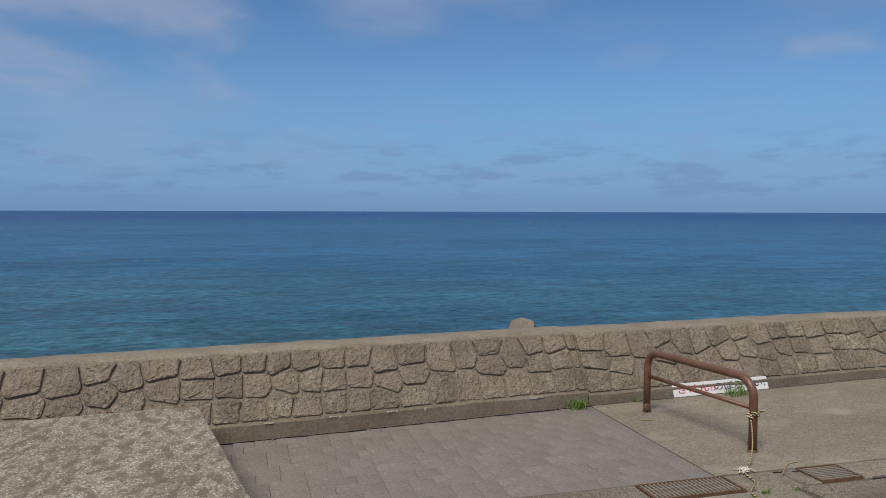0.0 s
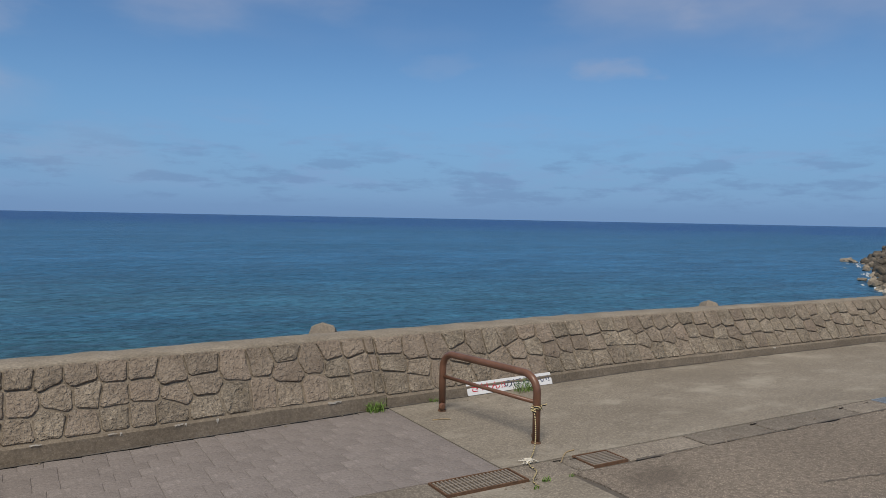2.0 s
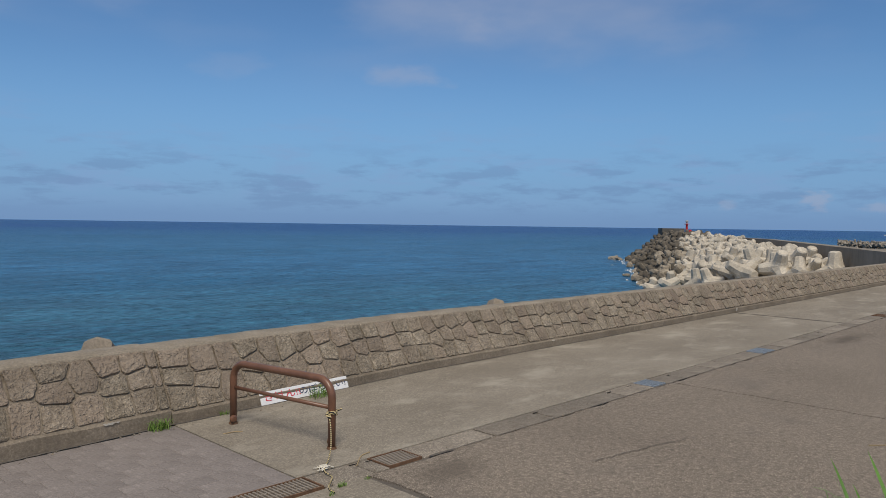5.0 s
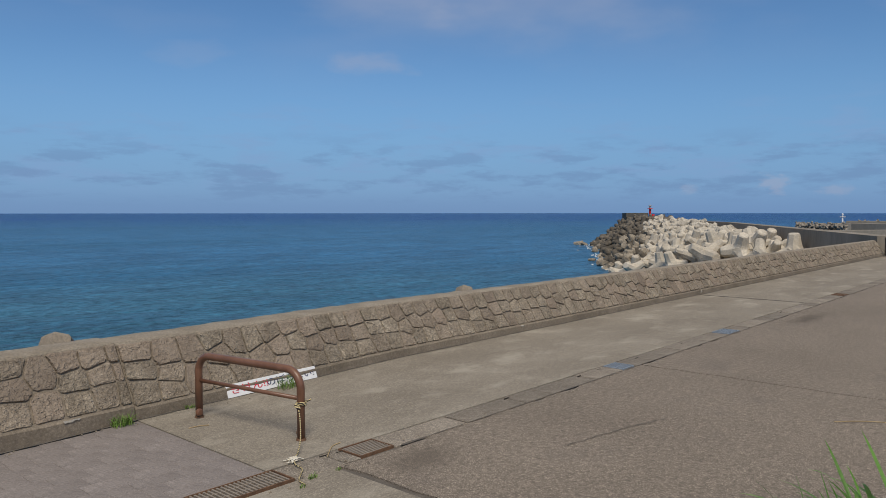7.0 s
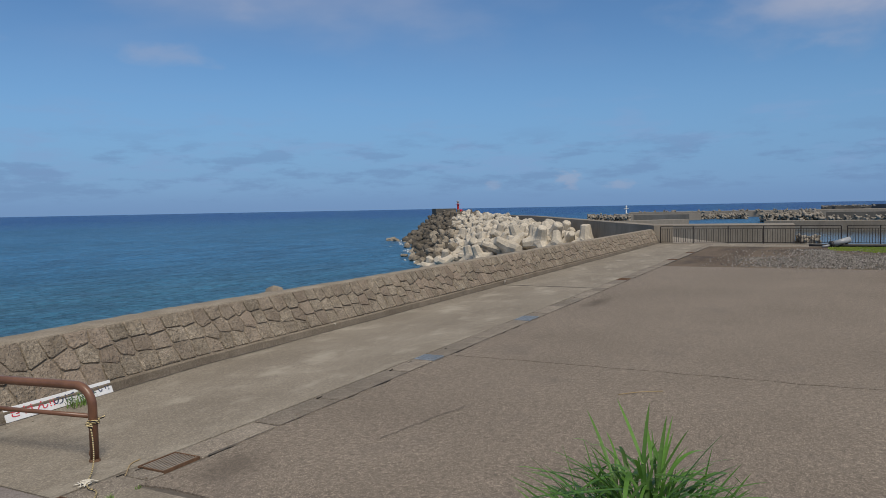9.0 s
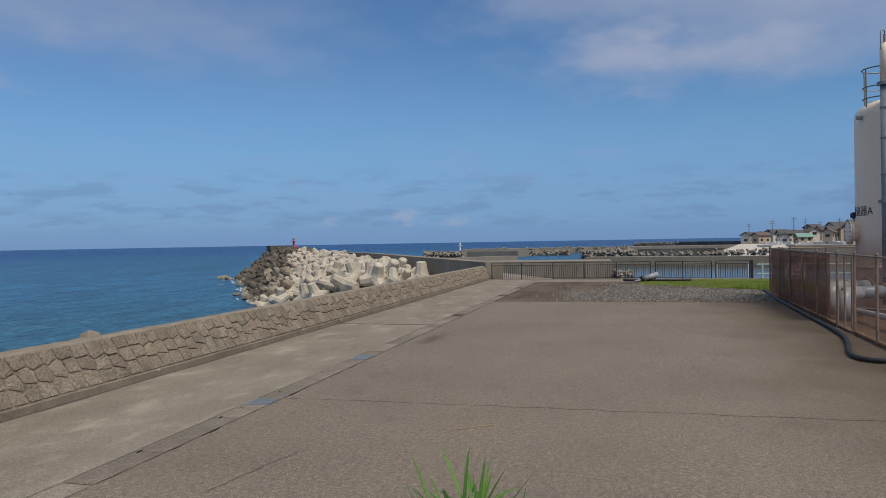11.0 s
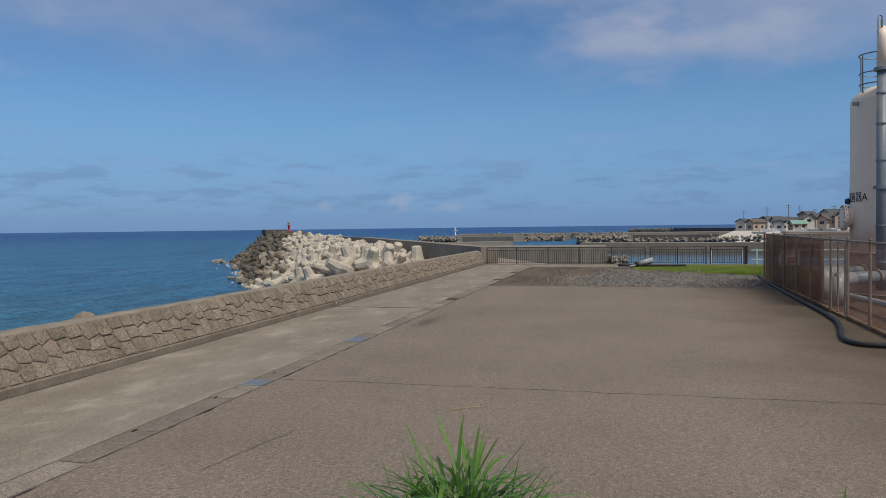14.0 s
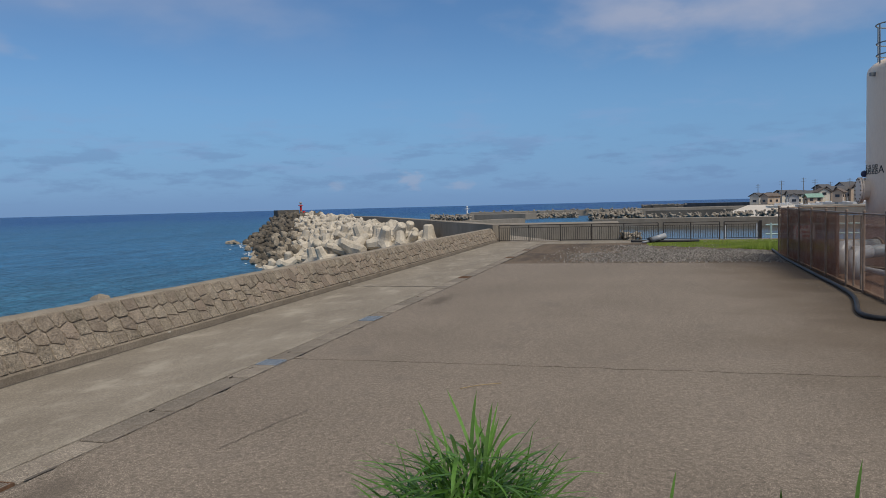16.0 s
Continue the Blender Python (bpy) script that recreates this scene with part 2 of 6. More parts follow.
M_RUST = material("rusty_steel", (0.11, 0.065, 0.04), (0.19, 0.105, 0.06), 14, 0.85, 0.5, 160, 0.35, 0.002)
M_GRATE = material("worn_grate_steel", (0.25, 0.205, 0.16), (0.37, 0.32, 0.26), 12, 0.6, 0.3, 140, 0.25, 0.001, metal=0.3)
M_BLUE = material("galvanised_grate", (0.25, 0.29, 0.33), (0.33, 0.37, 0.41), 9, 0.5, 0.2, 90, 0.15, 0.001, metal=0.3)
M_HOLE = material("drain_dark", (0.018, 0.016, 0.014), (0.03, 0.026, 0.022), 4, 0.95, 0.0, 40, 0.1)
M_LIME = material("lime_streak", (0.42, 0.39, 0.33), (0.52, 0.48, 0.42), 20, 0.9, 0.2, 60, 0.2)
M_WHITE = material("white_board", (0.72, 0.72, 0.72), (0.80, 0.80, 0.79), 6, 0.5, 0.1, 60, 0.04, 0.001, spec=0.5,
                   spots=(14, 0.62, 0.72, (0.45, 0.42, 0.38), 0.5))
M_RED = material("red_paint", (0.55, 0.03, 0.05), (0.62, 0.05, 0.07), 8, 0.45, 0.0, 60, 0.06, spec=0.5)
M_INK = material("blue_black_paint", (0.03, 0.04, 0.09), (0.05, 0.06, 0.13), 8, 0.5, 0.0, 60, 0.06)
M_BLACK = material("black_paint", (0.014, 0.014, 0.016), (0.025, 0.025, 0.027), 8, 0.5, 0.05, 60, 0.1, 0.001)
M_FENCE = material("dark_brown_steel", (0.022, 0.018, 0.016), (0.04, 0.032, 0.028), 5, 0.5, 0.05, 60, 0.1, 0.001)
M_GALV = material("galvanised_steel", (0.21, 0.145, 0.10), (0.32, 0.26, 0.21), 5, 0.55, 0.1, 90, 0.16, 0.001, metal=0.2,
                  spots=(7, 0.55, 0.68, (0.20, 0.12, 0.07), 0.8))
M_WIRE = material("chain_link_wire", (0.17, 0.088, 0.055), (0.29, 0.205, 0.155), 2, 0.6, 0.0, 60, 0.2, metal=0.2)
M_TANK = material("tank_paint", (0.86, 0.71, 0.56), (0.90, 0.76, 0.61), 0.8, 0.45, 0.1, 20, 0.04, 0.003, spec=0.5,
                  spots=(1.2, 0.58, 0.75, (0.50, 0.42, 0.35), 0.5), stretch=(1, 1, 0.3))
M_PINK = material("skirt_paint", (0.50, 0.36, 0.29), (0.56, 0.42, 0.35), 1.0, 0.55, 0.1, 20, 0.06, 0.003)
M_PIPE = material("grey_pipe", (0.17, 0.20, 0.22), (0.22, 0.25, 0.27), 2, 0.45, 0.05, 60, 0.06, 0.002, spec=0.5)
M_PVC = material("pale_pipe", (0.27, 0.285, 0.30), (0.34, 0.355, 0.37), 2, 0.4, 0.05, 60, 0.05, 0.002, spec=0.5)
M_HOSE = material("black_hose", (0.018, 0.018, 0.020), (0.032, 0.032, 0.034), 5, 0.6, 0.1, 90, 0.1, 0.002, spec=0.5)
M_DIRT = material("red_brown_dirt", (0.075, 0.040, 0.026), (0.12, 0.070, 0.046), 0.9, 0.95, 0.8, 25, 0.35, 0.02,
                  spots=(0.6, 0.55, 0.7, (0.06, 0.045, 0.035), 0.6))
M_SOIL = material("dark_soil", (0.095, 0.070, 0.049), (0.15, 0.115, 0.083), 0.7, 0.95, 0.8, 20, 0.35, 0.02,
                  spots=(0.5, 0.52, 0.66, (0.05, 0.042, 0.036), 0.7), stretch=(0.4, 1, 1))
M_GRAVEL = material("grey_gravel", (0.15, 0.138, 0.122), (0.26, 0.242, 0.218), 9, 0.9, 0.5, 60, 0.3, 0.01, vary=0.55, island=True)
M_LAND = material("land_concrete", (0.19, 0.165, 0.135), (0.25, 0.22, 0.185), 0.3, 0.95, 0.3, 20, 0.2, 0.01)
M_GREEN = material("grass_blade", (0.08, 0.195, 0.027), (0.155, 0.31, 0.055), 3, 0.45, 0.0, 30, 0.15, vary=0.35, spec=0.5)
M_TURF = material("turf_blade", (0.17, 0.26, 0.035), (0.27, 0.34, 0.06), 0.5, 0.7, 0.0, 20, 0.2, vary=0.18, island=True)
M_DRY = material("dry_stalk", (0.33, 0.24, 0.13), (0.42, 0.32, 0.18), 5, 0.8, 0.0, 40, 0.2)
M_ROPEW = material("frayed_white_rope", (0.60, 0.56, 0.47), (0.70, 0.66, 0.56), 20, 0.9, 0.3, 150, 0.2, 0.002)
M_BEACON = material("beacon_red", (0.62, 0.025, 0.03), (0.68, 0.04, 0.045), 1, 0.45, 0.0, 20, 0.05, spec=0.5)
M_TARP = material("far_white_paint", (0.62, 0.63, 0.63), (0.72, 0.72, 0.71), 0.8, 0.6, 0.0, 10, 0.1, vary=0.15)
M_SAND = material("pale_slipway", (0.52, 0.48, 0.42), (0.60, 0.56, 0.50), 0.1, 0.9, 0.0, 2, 0.1)
M_TEAL = material("teal_guard_paint", (0.30, 0.42, 0.40), (0.38, 0.50, 0.48), 2, 0.6, 0.0, 30, 0.1)


def net_material():
    """Brown wind net: a woven sheet, half of it holes."""
    m = material("brown_net", (0.15, 0.047, 0.021), (0.23, 0.077, 0.036), 0.9, 0.85, 0.0, 12, 0.2)
    nt = m.node_tree
    b = nt.nodes["Principled BSDF"]
    tc = nt.nodes.new("ShaderNodeTexCoord")
    n = nt.nodes.new("ShaderNodeTexNoise")
    n.inputs["Scale"].default_value = 1.6
    nt.links.new(tc.outputs["Object"], n.inputs["Vector"])
    r = nt.nodes.new("ShaderNodeMapRange")
    r.inputs["From Min"].default_value, r.inputs["From Max"].default_value = 0.3, 0.7
    r.inputs["To Min"].default_value, r.inputs["To Max"].default_value = 0.76, 0.92
    nt.links.new(n.outputs["Fac"], r.inputs["Value"])
    nt.links.new(r.outputs["Result"], b.inputs["Alpha"])
    return m


def rope_material():
    m = material("yellow_black_rope", (0.50, 0.40, 0.20), (0.60, 0.50, 0.28), 30, 0.85, 0.0, 120, 0.2)
    nt = m.node_tree
    b = nt.nodes["Principled BSDF"]
    tc = nt.nodes.new("ShaderNodeTexCoord")
    w = nt.nodes.new("ShaderNodeTexWave")
    w.bands_direction = "DIAGONAL"
    w.inputs["Scale"].default_value = 14
    nt.links.new(tc.outputs["Object"], w.inputs["Vector"])
    r = nt.nodes.new("ShaderNodeMapRange")
    r.inputs["From Min"].default_value, r.inputs["From Max"].default_value = 0.62, 0.72
    nt.links.new(w.outputs["Fac"], r.inputs["Value"])
    mx = nt.nodes.new("ShaderNodeMix")
    mx.data_type = "RGBA"
    nt.links.new(r.outputs["Result"], mx.inputs[0])
    nt.links.new(b.inputs["Base Color"].links[0].from_socket, mx.inputs[6])
    mx.inputs[7].default_value = (0.03, 0.028, 0.03, 1)
    nt.links.new(mx.outputs[2], b.inputs["Base Color"])
    return m


def sea_material():
    m = bpy.data.materials.new("sea_water")
    m.use_nodes = True
    nt = m.node_tree
    b = nt.nodes["Principled BSDF"]
    b.inputs["Roughness"].default_value = 0.30
    b.inputs["IOR"].default_value = 1.33
    b.inputs["Specular IOR Level"].default_value = 0.15
    tc = nt.nodes.new("ShaderNodeTexCoord")

    def tex(scale, stretch, detail=5, rough=0.6, turn=0.0):
        mp = nt.nodes.new("ShaderNodeMapping")
        mp.inputs["Scale"].default_value = stretch
        mp.inputs["Rotation"].default_value = (0, 0, turn)
        nt.links.new(tc.outputs["Object"], mp.inputs[0])
        n = nt.nodes.new("ShaderNodeTexNoise")
        n.inputs["Scale"].default_value, n.inputs["Detail"].default_value, n.inputs["Roughness"].default_value = scale, detail, rough
        nt.links.new(mp.outputs[0], n.inputs["Vector"])
        return n.outputs["Fac"]

    def remap(v, lo, hi, o0=0.0, o1=1.0):
        n = nt.nodes.new("ShaderNodeMapRange")
        n.interpolation_type = "SMOOTHSTEP"
        n.inputs["From Min"].default_value, n.inputs["From Max"].default_value = lo, hi
        n.inputs["To Min"].default_value, n.inputs["To Max"].default_value = o0, o1
        nt.links.new(v, n.inputs["Value"])
        return n.outputs["Result"]

    def mix(f, a, c):
        n = nt.nodes.new("ShaderNodeMix")
        n.data_type = "RGBA"
        nt.links.new(f, n.inputs[0])
        for i, v in ((6, a), (7, c)):
            if isinstance(v, tuple):
                n.inputs[i].default_value = (*v, 1)
            else:
                nt.links.new(v, n.inputs[i])
        return n.outputs[2]

    s = nt.nodes.new("ShaderNodeVectorMath")
    s.operation = "LENGTH"
    nt.links.new(tc.outputs["Object"], s.inputs[0])
    # shallow green-blue water by the shore, deep blue far out
    deep = remap(s.outputs["Value"], 28, 100)
    far = remap(s.outputs["Value"], 120, 700)
    col = mix(deep, (0.034, 0.112, 0.158), (0.028, 0.118, 0.232))
    col = mix(far, col, (0.003, 0.042, 0.180))
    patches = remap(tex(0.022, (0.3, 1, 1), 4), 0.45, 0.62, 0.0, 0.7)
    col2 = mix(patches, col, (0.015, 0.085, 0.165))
    # light and dark sides of ripples, chop and swell, multiplied into the base colour
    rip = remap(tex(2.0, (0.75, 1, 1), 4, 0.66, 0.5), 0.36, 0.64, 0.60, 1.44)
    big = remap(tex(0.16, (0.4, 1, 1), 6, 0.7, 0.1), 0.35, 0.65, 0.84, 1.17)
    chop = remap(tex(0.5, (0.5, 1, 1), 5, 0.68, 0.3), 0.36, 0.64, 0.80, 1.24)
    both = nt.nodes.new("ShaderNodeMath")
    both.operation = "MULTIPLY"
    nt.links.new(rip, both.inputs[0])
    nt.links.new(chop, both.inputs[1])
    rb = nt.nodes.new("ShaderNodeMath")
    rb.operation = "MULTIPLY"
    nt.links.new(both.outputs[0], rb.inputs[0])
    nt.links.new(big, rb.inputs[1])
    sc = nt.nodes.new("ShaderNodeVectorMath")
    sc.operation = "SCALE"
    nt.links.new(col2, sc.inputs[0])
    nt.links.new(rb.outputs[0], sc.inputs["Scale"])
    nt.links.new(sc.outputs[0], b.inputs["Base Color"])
    h1 = tex(0.55, (0.55, 1, 1), 6, 0.62, 0.25)
    h2 = tex(0.10, (0.4, 1, 1), 3, 0.5, 0.15)
    add = nt.nodes.new("ShaderNodeMath")
    add.operation = "MULTIPLY_ADD"
    nt.links.new(h2, add.inputs[0])
    add.inputs[1].default_value = 1.2
    nt.links.new(h1, add.inputs[2])
    bp = nt.nodes.new("ShaderNodeBump")
    bp.inputs["Strength"].default_value, bp.inputs["Distance"].default_value = 1.0, 1.1
    nt.links.new(add.outputs[0], bp.inputs["Height"])
    nt.links.new(bp.outputs[0], b.inputs["Normal"])
    return m


def let_through(m, share):
    """Thin leaves: a share of the light passes to the other side."""
    nt = m.node_tree
    b, out = nt.nodes["Principled BSDF"], nt.nodes["Material Output"]
    tr, mx = nt.nodes.new("ShaderNodeBsdfTranslucent"), nt.nodes.new("ShaderNodeMixShader")
    nt.links.new(b.inputs["Base Color"].links[0].from_socket, tr.inputs["Color"])
    mx.inputs[0].default_value = share
    nt.links.new(b.outputs[0], mx.inputs[1])
    nt.links.new(tr.outputs[0], mx.inputs[2])
    nt.links.new(mx.outputs[0], out.inputs["Surface"])


let_through(M_GREEN, 0.4)
def run_off(m, colour, y0, y1, amount):
    """Rusty dirt washed out from under the fence over the asphalt, with an uneven edge."""
    nt = m.node_tree
    b = nt.nodes["Principled BSDF"]
    tc, sp, nz = (nt.nodes.new(k) for k in ("ShaderNodeTexCoord", "ShaderNodeSeparateXYZ", "ShaderNodeTexNoise"))
    nt.links.new(tc.outputs["Object"], sp.inputs[0])
    nt.links.new(tc.outputs["Object"], nz.inputs["Vector"])
    nz.inputs["Scale"].default_value, nz.inputs["Detail"].default_value = 0.55, 6
    sh = nt.nodes.new("ShaderNodeMath")
    sh.operation = "MULTIPLY_ADD"
    nt.links.new(nz.outputs["Fac"], sh.inputs[0])
    sh.inputs[1].default_value = 3.4
    nt.links.new(sp.outputs["Y"], sh.inputs[2])
    r = nt.nodes.new("ShaderNodeMapRange")
    r.interpolation_type = "SMOOTHSTEP"
    r.inputs["From Min"].default_value, r.inputs["From Max"].default_value = y0, y1
    r.inputs["To Min"].default_value, r.inputs["To Max"].default_value = amount, 0.0
    nt.links.new(sh.outputs[0], r.inputs["Value"])
    mx = nt.nodes.new("ShaderNodeMix")
    mx.data_type = "RGBA"
    nt.links.new(r.outputs["Result"], mx.inputs[0])
    nt.links.new(b.inputs["Base Color"].links[0].from_socket, mx.inputs[6])
    mx.inputs[7].default_value = (*colour, 1)
    nt.links.new(mx.outputs[2], b.inputs["Base Color"])


def blot(m, colour, x, y, rx, ry, amount):
    """An old oil stain with a soft, uneven edge."""
    nt = m.node_tree
    b = nt.nodes["Principled BSDF"]
    tc, mp, nz, ln, ad, r, mx = (nt.nodes.new(k) for k in ("ShaderNodeTexCoord", "ShaderNodeMapping", "ShaderNodeTexNoise", "ShaderNodeVectorMath", "ShaderNodeMath",
                                                            "ShaderNodeMapRange", "ShaderNodeMix"))
    nt.links.new(tc.outputs["Object"], mp.inputs[0])
    mp.inputs["Location"].default_value, mp.inputs["Scale"].default_value = (-x / rx, -y / ry, 0), (1 / rx, 1 / ry, 0)
    nt.links.new(mp.outputs[0], ln.inputs[0])
    ln.operation = "LENGTH"
    nt.links.new(tc.outputs["Object"], nz.inputs["Vector"])
    nz.inputs["Scale"].default_value = 2.2
    ad.operation = "MULTIPLY_ADD"
    nt.links.new(nz.outputs["Fac"], ad.inputs[0])
    ad.inputs[1].default_value = 1.1
    nt.links.new(ln.outputs["Value"], ad.inputs[2])
    r.interpolation_type = "SMOOTHSTEP"
    r.inputs["From Min"].default_value, r.inputs["From Max"].default_value = 0.6, 1.5
    r.inputs["To Min"].default_value, r.inputs["To Max"].default_value = amount, 0.0
    nt.links.new(ad.outputs[0], r.inputs["Value"])
    mx.data_type = "RGBA"
    nt.links.new(r.outputs["Result"], mx.inputs[0])
    nt.links.new(b.inputs["Base Color"].links[0].from_socket, mx.inputs[6])
    mx.inputs[7].default_value = (*colour, 1)
    nt.links.new(mx.outputs[2], b.inputs["Base Color"])


blot(M_ASPHALT, (0.085, 0.068, 0.052), 18.6, 4.95, 1.6, 0.42, 0.75)
blot(M_ASPHALT, (0.10, 0.082, 0.064), 5.5, 5.0, 0.7, 0.5, 0.6)
run_off(M_ASPHALT, (0.105, 0.078, 0.052), -3.6, 0.4, 0.9)
M_KERB = material("rusty_kerb_concrete", (0.135, 0.088, 0.057), (0.20, 0.145, 0.10), 1.5, 0.95, 0.5, 40, 0.3, 0.01)
M_NET, M_ROPE, M_SEA = net_material(), rope_material(), sea_material()
# dark base colour stands in for the walls mirrored in the basin; little real reflection
M_BASIN = material("basin_water", (0.035, 0.042, 0.040), (0.06, 0.066, 0.058), 0.12, 0.12, 0.25, 2.2, 0.15, 0.05, spec=0.04)
M_FOAM = material("sea_foam", (0.42, 0.48, 0.52), (0.60, 0.64, 0.67), 3, 0.8, 0.0, 20, 0.1)


# ---- building helpers ----
def part(name, bm, mat, parent=None, label="", smooth=False, kind=""):
    me = bpy.data.meshes.new(name)
    bmesh.ops.recalc_face_normals(bm, faces=bm.faces)
    bm.to_mesh(me)
    bm.free()
    if smooth:
        for p in me.polygons:
            p.use_smooth = True
    me.materials.append(mat)
    ob = new(name, me)
    ob.parent = parent
    if label or kind:
        tagged(ob, label, kind=kind)
    return ob


def empty(name, m, label, category, group="", kind=""):
    ob = new(name)
    ob.empty_display_size = 0.1
    ob.matrix_world = m
    return tagged(ob, label, category, group, kind)


def shared(name, me, m, parent):
    """One more object on a mesh that exists."""
    ob = new(name, me)
    ob.parent = parent
    ob.matrix_basis = m
    return ob


def add_box(bm, x0, x1, y0, y1, z0, z1, bevel=0.0, m=None):
    r = bmesh.ops.create_cube(bm, size=1.0)
    vs = r["verts"]
    for v in vs:
        v.co = Vector((x0 + (v.co.x + 0.5) * (x1 - x0), y0 + (v.co.y + 0.5) * (y1 - y0), z0 + (v.co.z + 0.5) * (z1 - z0)))
    if bevel:
        es = list({e for v in vs for e in v.link_edges})
        vs = list({v for f in bmesh.ops.bevel(bm, geom=es, offset=bevel, segments=1, affect="EDGES")["faces"] for v in f.verts})
        vs = vs if m is None else list({v for w in vs for e in w.link_edges for v in e.verts})
    if m is not None:
        bmesh.ops.transform(bm, matrix=m, verts=vs)
    return bm


def box(x0, x1, y0, y1, z0, z1, bevel=0.0):
    return add_box(bmesh.new(), x0, x1, y0, y1, z0, z1, bevel)


def add_prism(bm, poly, z0, z1):
    lo = [bm.verts.new((x, y, z0)) for x, y in poly]
    hi = [bm.verts.new((x, y, z1)) for x, y in poly]
    n = len(poly)
    bm.faces.new(lo[::-1])
    bm.faces.new(hi)
    for i in range(n):
        bm.faces.new((lo[i], lo[(i + 1) % n], hi[(i + 1) % n], hi[i]))
    return bm


def prism(poly, z0, z1):
    return add_prism(bmesh.new(), poly, z0, z1)


def add_tube(bm, path, r, seg=10, cap=True):
    """A round tube along a line of points; r may be a list."""
    pts = [Vector(p) for p in path]
    rs = r if isinstance(r, (list, tuple)) else [r] * len(pts)
    rings, prev = [], None
    for i, p in enumerate(pts):
        d = (pts[min(i + 1, len(pts) - 1)] - pts[max(i - 1, 0)]).normalized()
        if prev is None:
            side = d.cross(Vector((0, 0, 1)))
            side = side.normalized() if side.length > 1e-3 else Vector((1, 0, 0))
        else:
            side = (prev - d * prev.dot(d)).normalized()
        prev = side
        upv = d.cross(side)
        rings.append([bm.verts.new(p + (side * math.cos(a) + upv * math.sin(a)) * rs[i])
                      for a in (2 * math.pi * k / seg for k in range(seg))])
    for a, c in zip(rings, rings[1:]):
        for k in range(seg):
            bm.faces.new((a[k], a[(k + 1) % seg], c[(k + 1) % seg], c[k]))
    if cap:
        bm.faces.new(rings[0][::-1])
        bm.faces.new(rings[-1])
    return bm


def tube(path, r, seg=10):
    return add_tube(bmesh.new(), path, r, seg)


def lathe(profile, seg=48):
    """A turned shape from (radius, height) pairs, about z."""
    bm = bmesh.new()
    rings = []
    for r, z in profile:
        if r < 1e-4:
            rings.append([bm.verts.new((0, 0, z))])
        else:
            rings.append([bm.verts.new((r * math.cos(2 * math.pi * k / seg), r * math.sin(2 * math.pi * k / seg), z)) for k in range(seg)])
    for a, c in zip(rings, rings[1:]):
        for k in range(seg):
            k2 = (k + 1) % seg
            vs = [a[k % len(a)], a[k2 % len(a)], c[k2 % len(c)], c[k % len(c)]]
            vs = [v for i, v in enumerate(vs) if v not in vs[:i]]
            if len(vs) > 2:
                bm.faces.new(vs)
    for ring, flip in ((rings[0], True), (rings[-1], False)):
        if len(ring) > 2:
            bm.faces.new(ring[::-1] if flip else ring)
    return bm


def arc(cx, cy, r, a0, a1, n):
    return [(cx + r * math.cos(radians(a0 + (a1 - a0) * i / n)), cy + r * math.sin(radians(a0 + (a1 - a0) * i / n))) for i in range(n + 1)]


def smooth_line(pts, n=6):
    """A Catmull-Rom line through points."""
    p = [Vector(q) for q in pts]
    p = [p[0] * 2 - p[1]] + p + [p[-1] * 2 - p[-2]]
    out = []
    for i in range(1, len(p) - 2):
        for k in range(n):
            t = k / n
            out.append(0.5 * ((2 * p[i]) + (p[i + 1] - p[i - 1]) * t + (2 * p[i - 1] - 5 * p[i] + 4 * p[i + 1] - p[i + 2]) * t * t
                              + (3 * p[i] - p[i - 1] - 3 * p[i + 1] + p[i + 2]) * t ** 3))
    out.append(p[-2])
    return out


def text_mesh(body, size):
    """Lettering as a mesh in its own x-y plane, centred."""
    cu = bpy.data.curves.new("lettering", "FONT")
    cu.body, cu.size, cu.align_x, cu.align_y = body, size, "CENTER", "CENTER"
    cu.extrude = 0.002
    ob = new("lettering", cu)
    me = bpy.data.meshes.new_from_object(ob.evaluated_get(bpy.context.evaluated_depsgraph_get()))
    bpy.data.objects.remove(ob)
    bpy.data.curves.remove(cu)
    return me


def blade_mesh(length, width, bend, droop=0.0):
    """A folded, tapering leaf from the origin up z, bending to +y."""
    bm = bmesh.new()
    n = 6
    rows = []
    for i in range(n + 1):
        t = i / n
        w = width * (0.55 + 0.9 * t) * (1 - t) ** 0.75 if i < n else 0
        a = bend * t
        y, z = length * (1 - math.cos(a)) / max(bend, 1e-3), length * math.sin(a) / max(bend, 1e-3)
        z -= droop * t * t * length
        if i < n:
            rows.append([bm.verts.new((-w, y, z)), bm.verts.new((0, y + 0.25 * w, z - 0.1 * w)), bm.verts.new((w, y, z))])
        else:
            rows.append([bm.verts.new((0, y, z))])
    for a, c in zip(rows, rows[1:]):
        if len(c) == 3:
            for k in (0, 1):
                bm.faces.new((a[k], a[k + 1], c[k + 1], c[k]))
        else:
            for k in (0, 1):
                bm.faces.new((a[k], a[k + 1], c[0]))
    me = bpy.data.meshes.new("leaf")
    bm.to_mesh(me)
    bm.free()
    for p in me.polygons:
        p.use_smooth = True
    return me


# ---- the setting: sea, land, paving ----
SEA_Z = -3.0
bm = bmesh.new()
ring = [bm.verts.new((4800 * math.cos(a), 4800 * math.sin(a), SEA_Z)) for a in (2 * math.pi * k / 96 for k in range(96))]
bm.faces.new(ring)
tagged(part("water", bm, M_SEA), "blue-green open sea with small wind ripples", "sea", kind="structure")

WALL_A, WALL_J, WALL_C, WALL_END = -9.0, 4.25, 9.0, 48.2


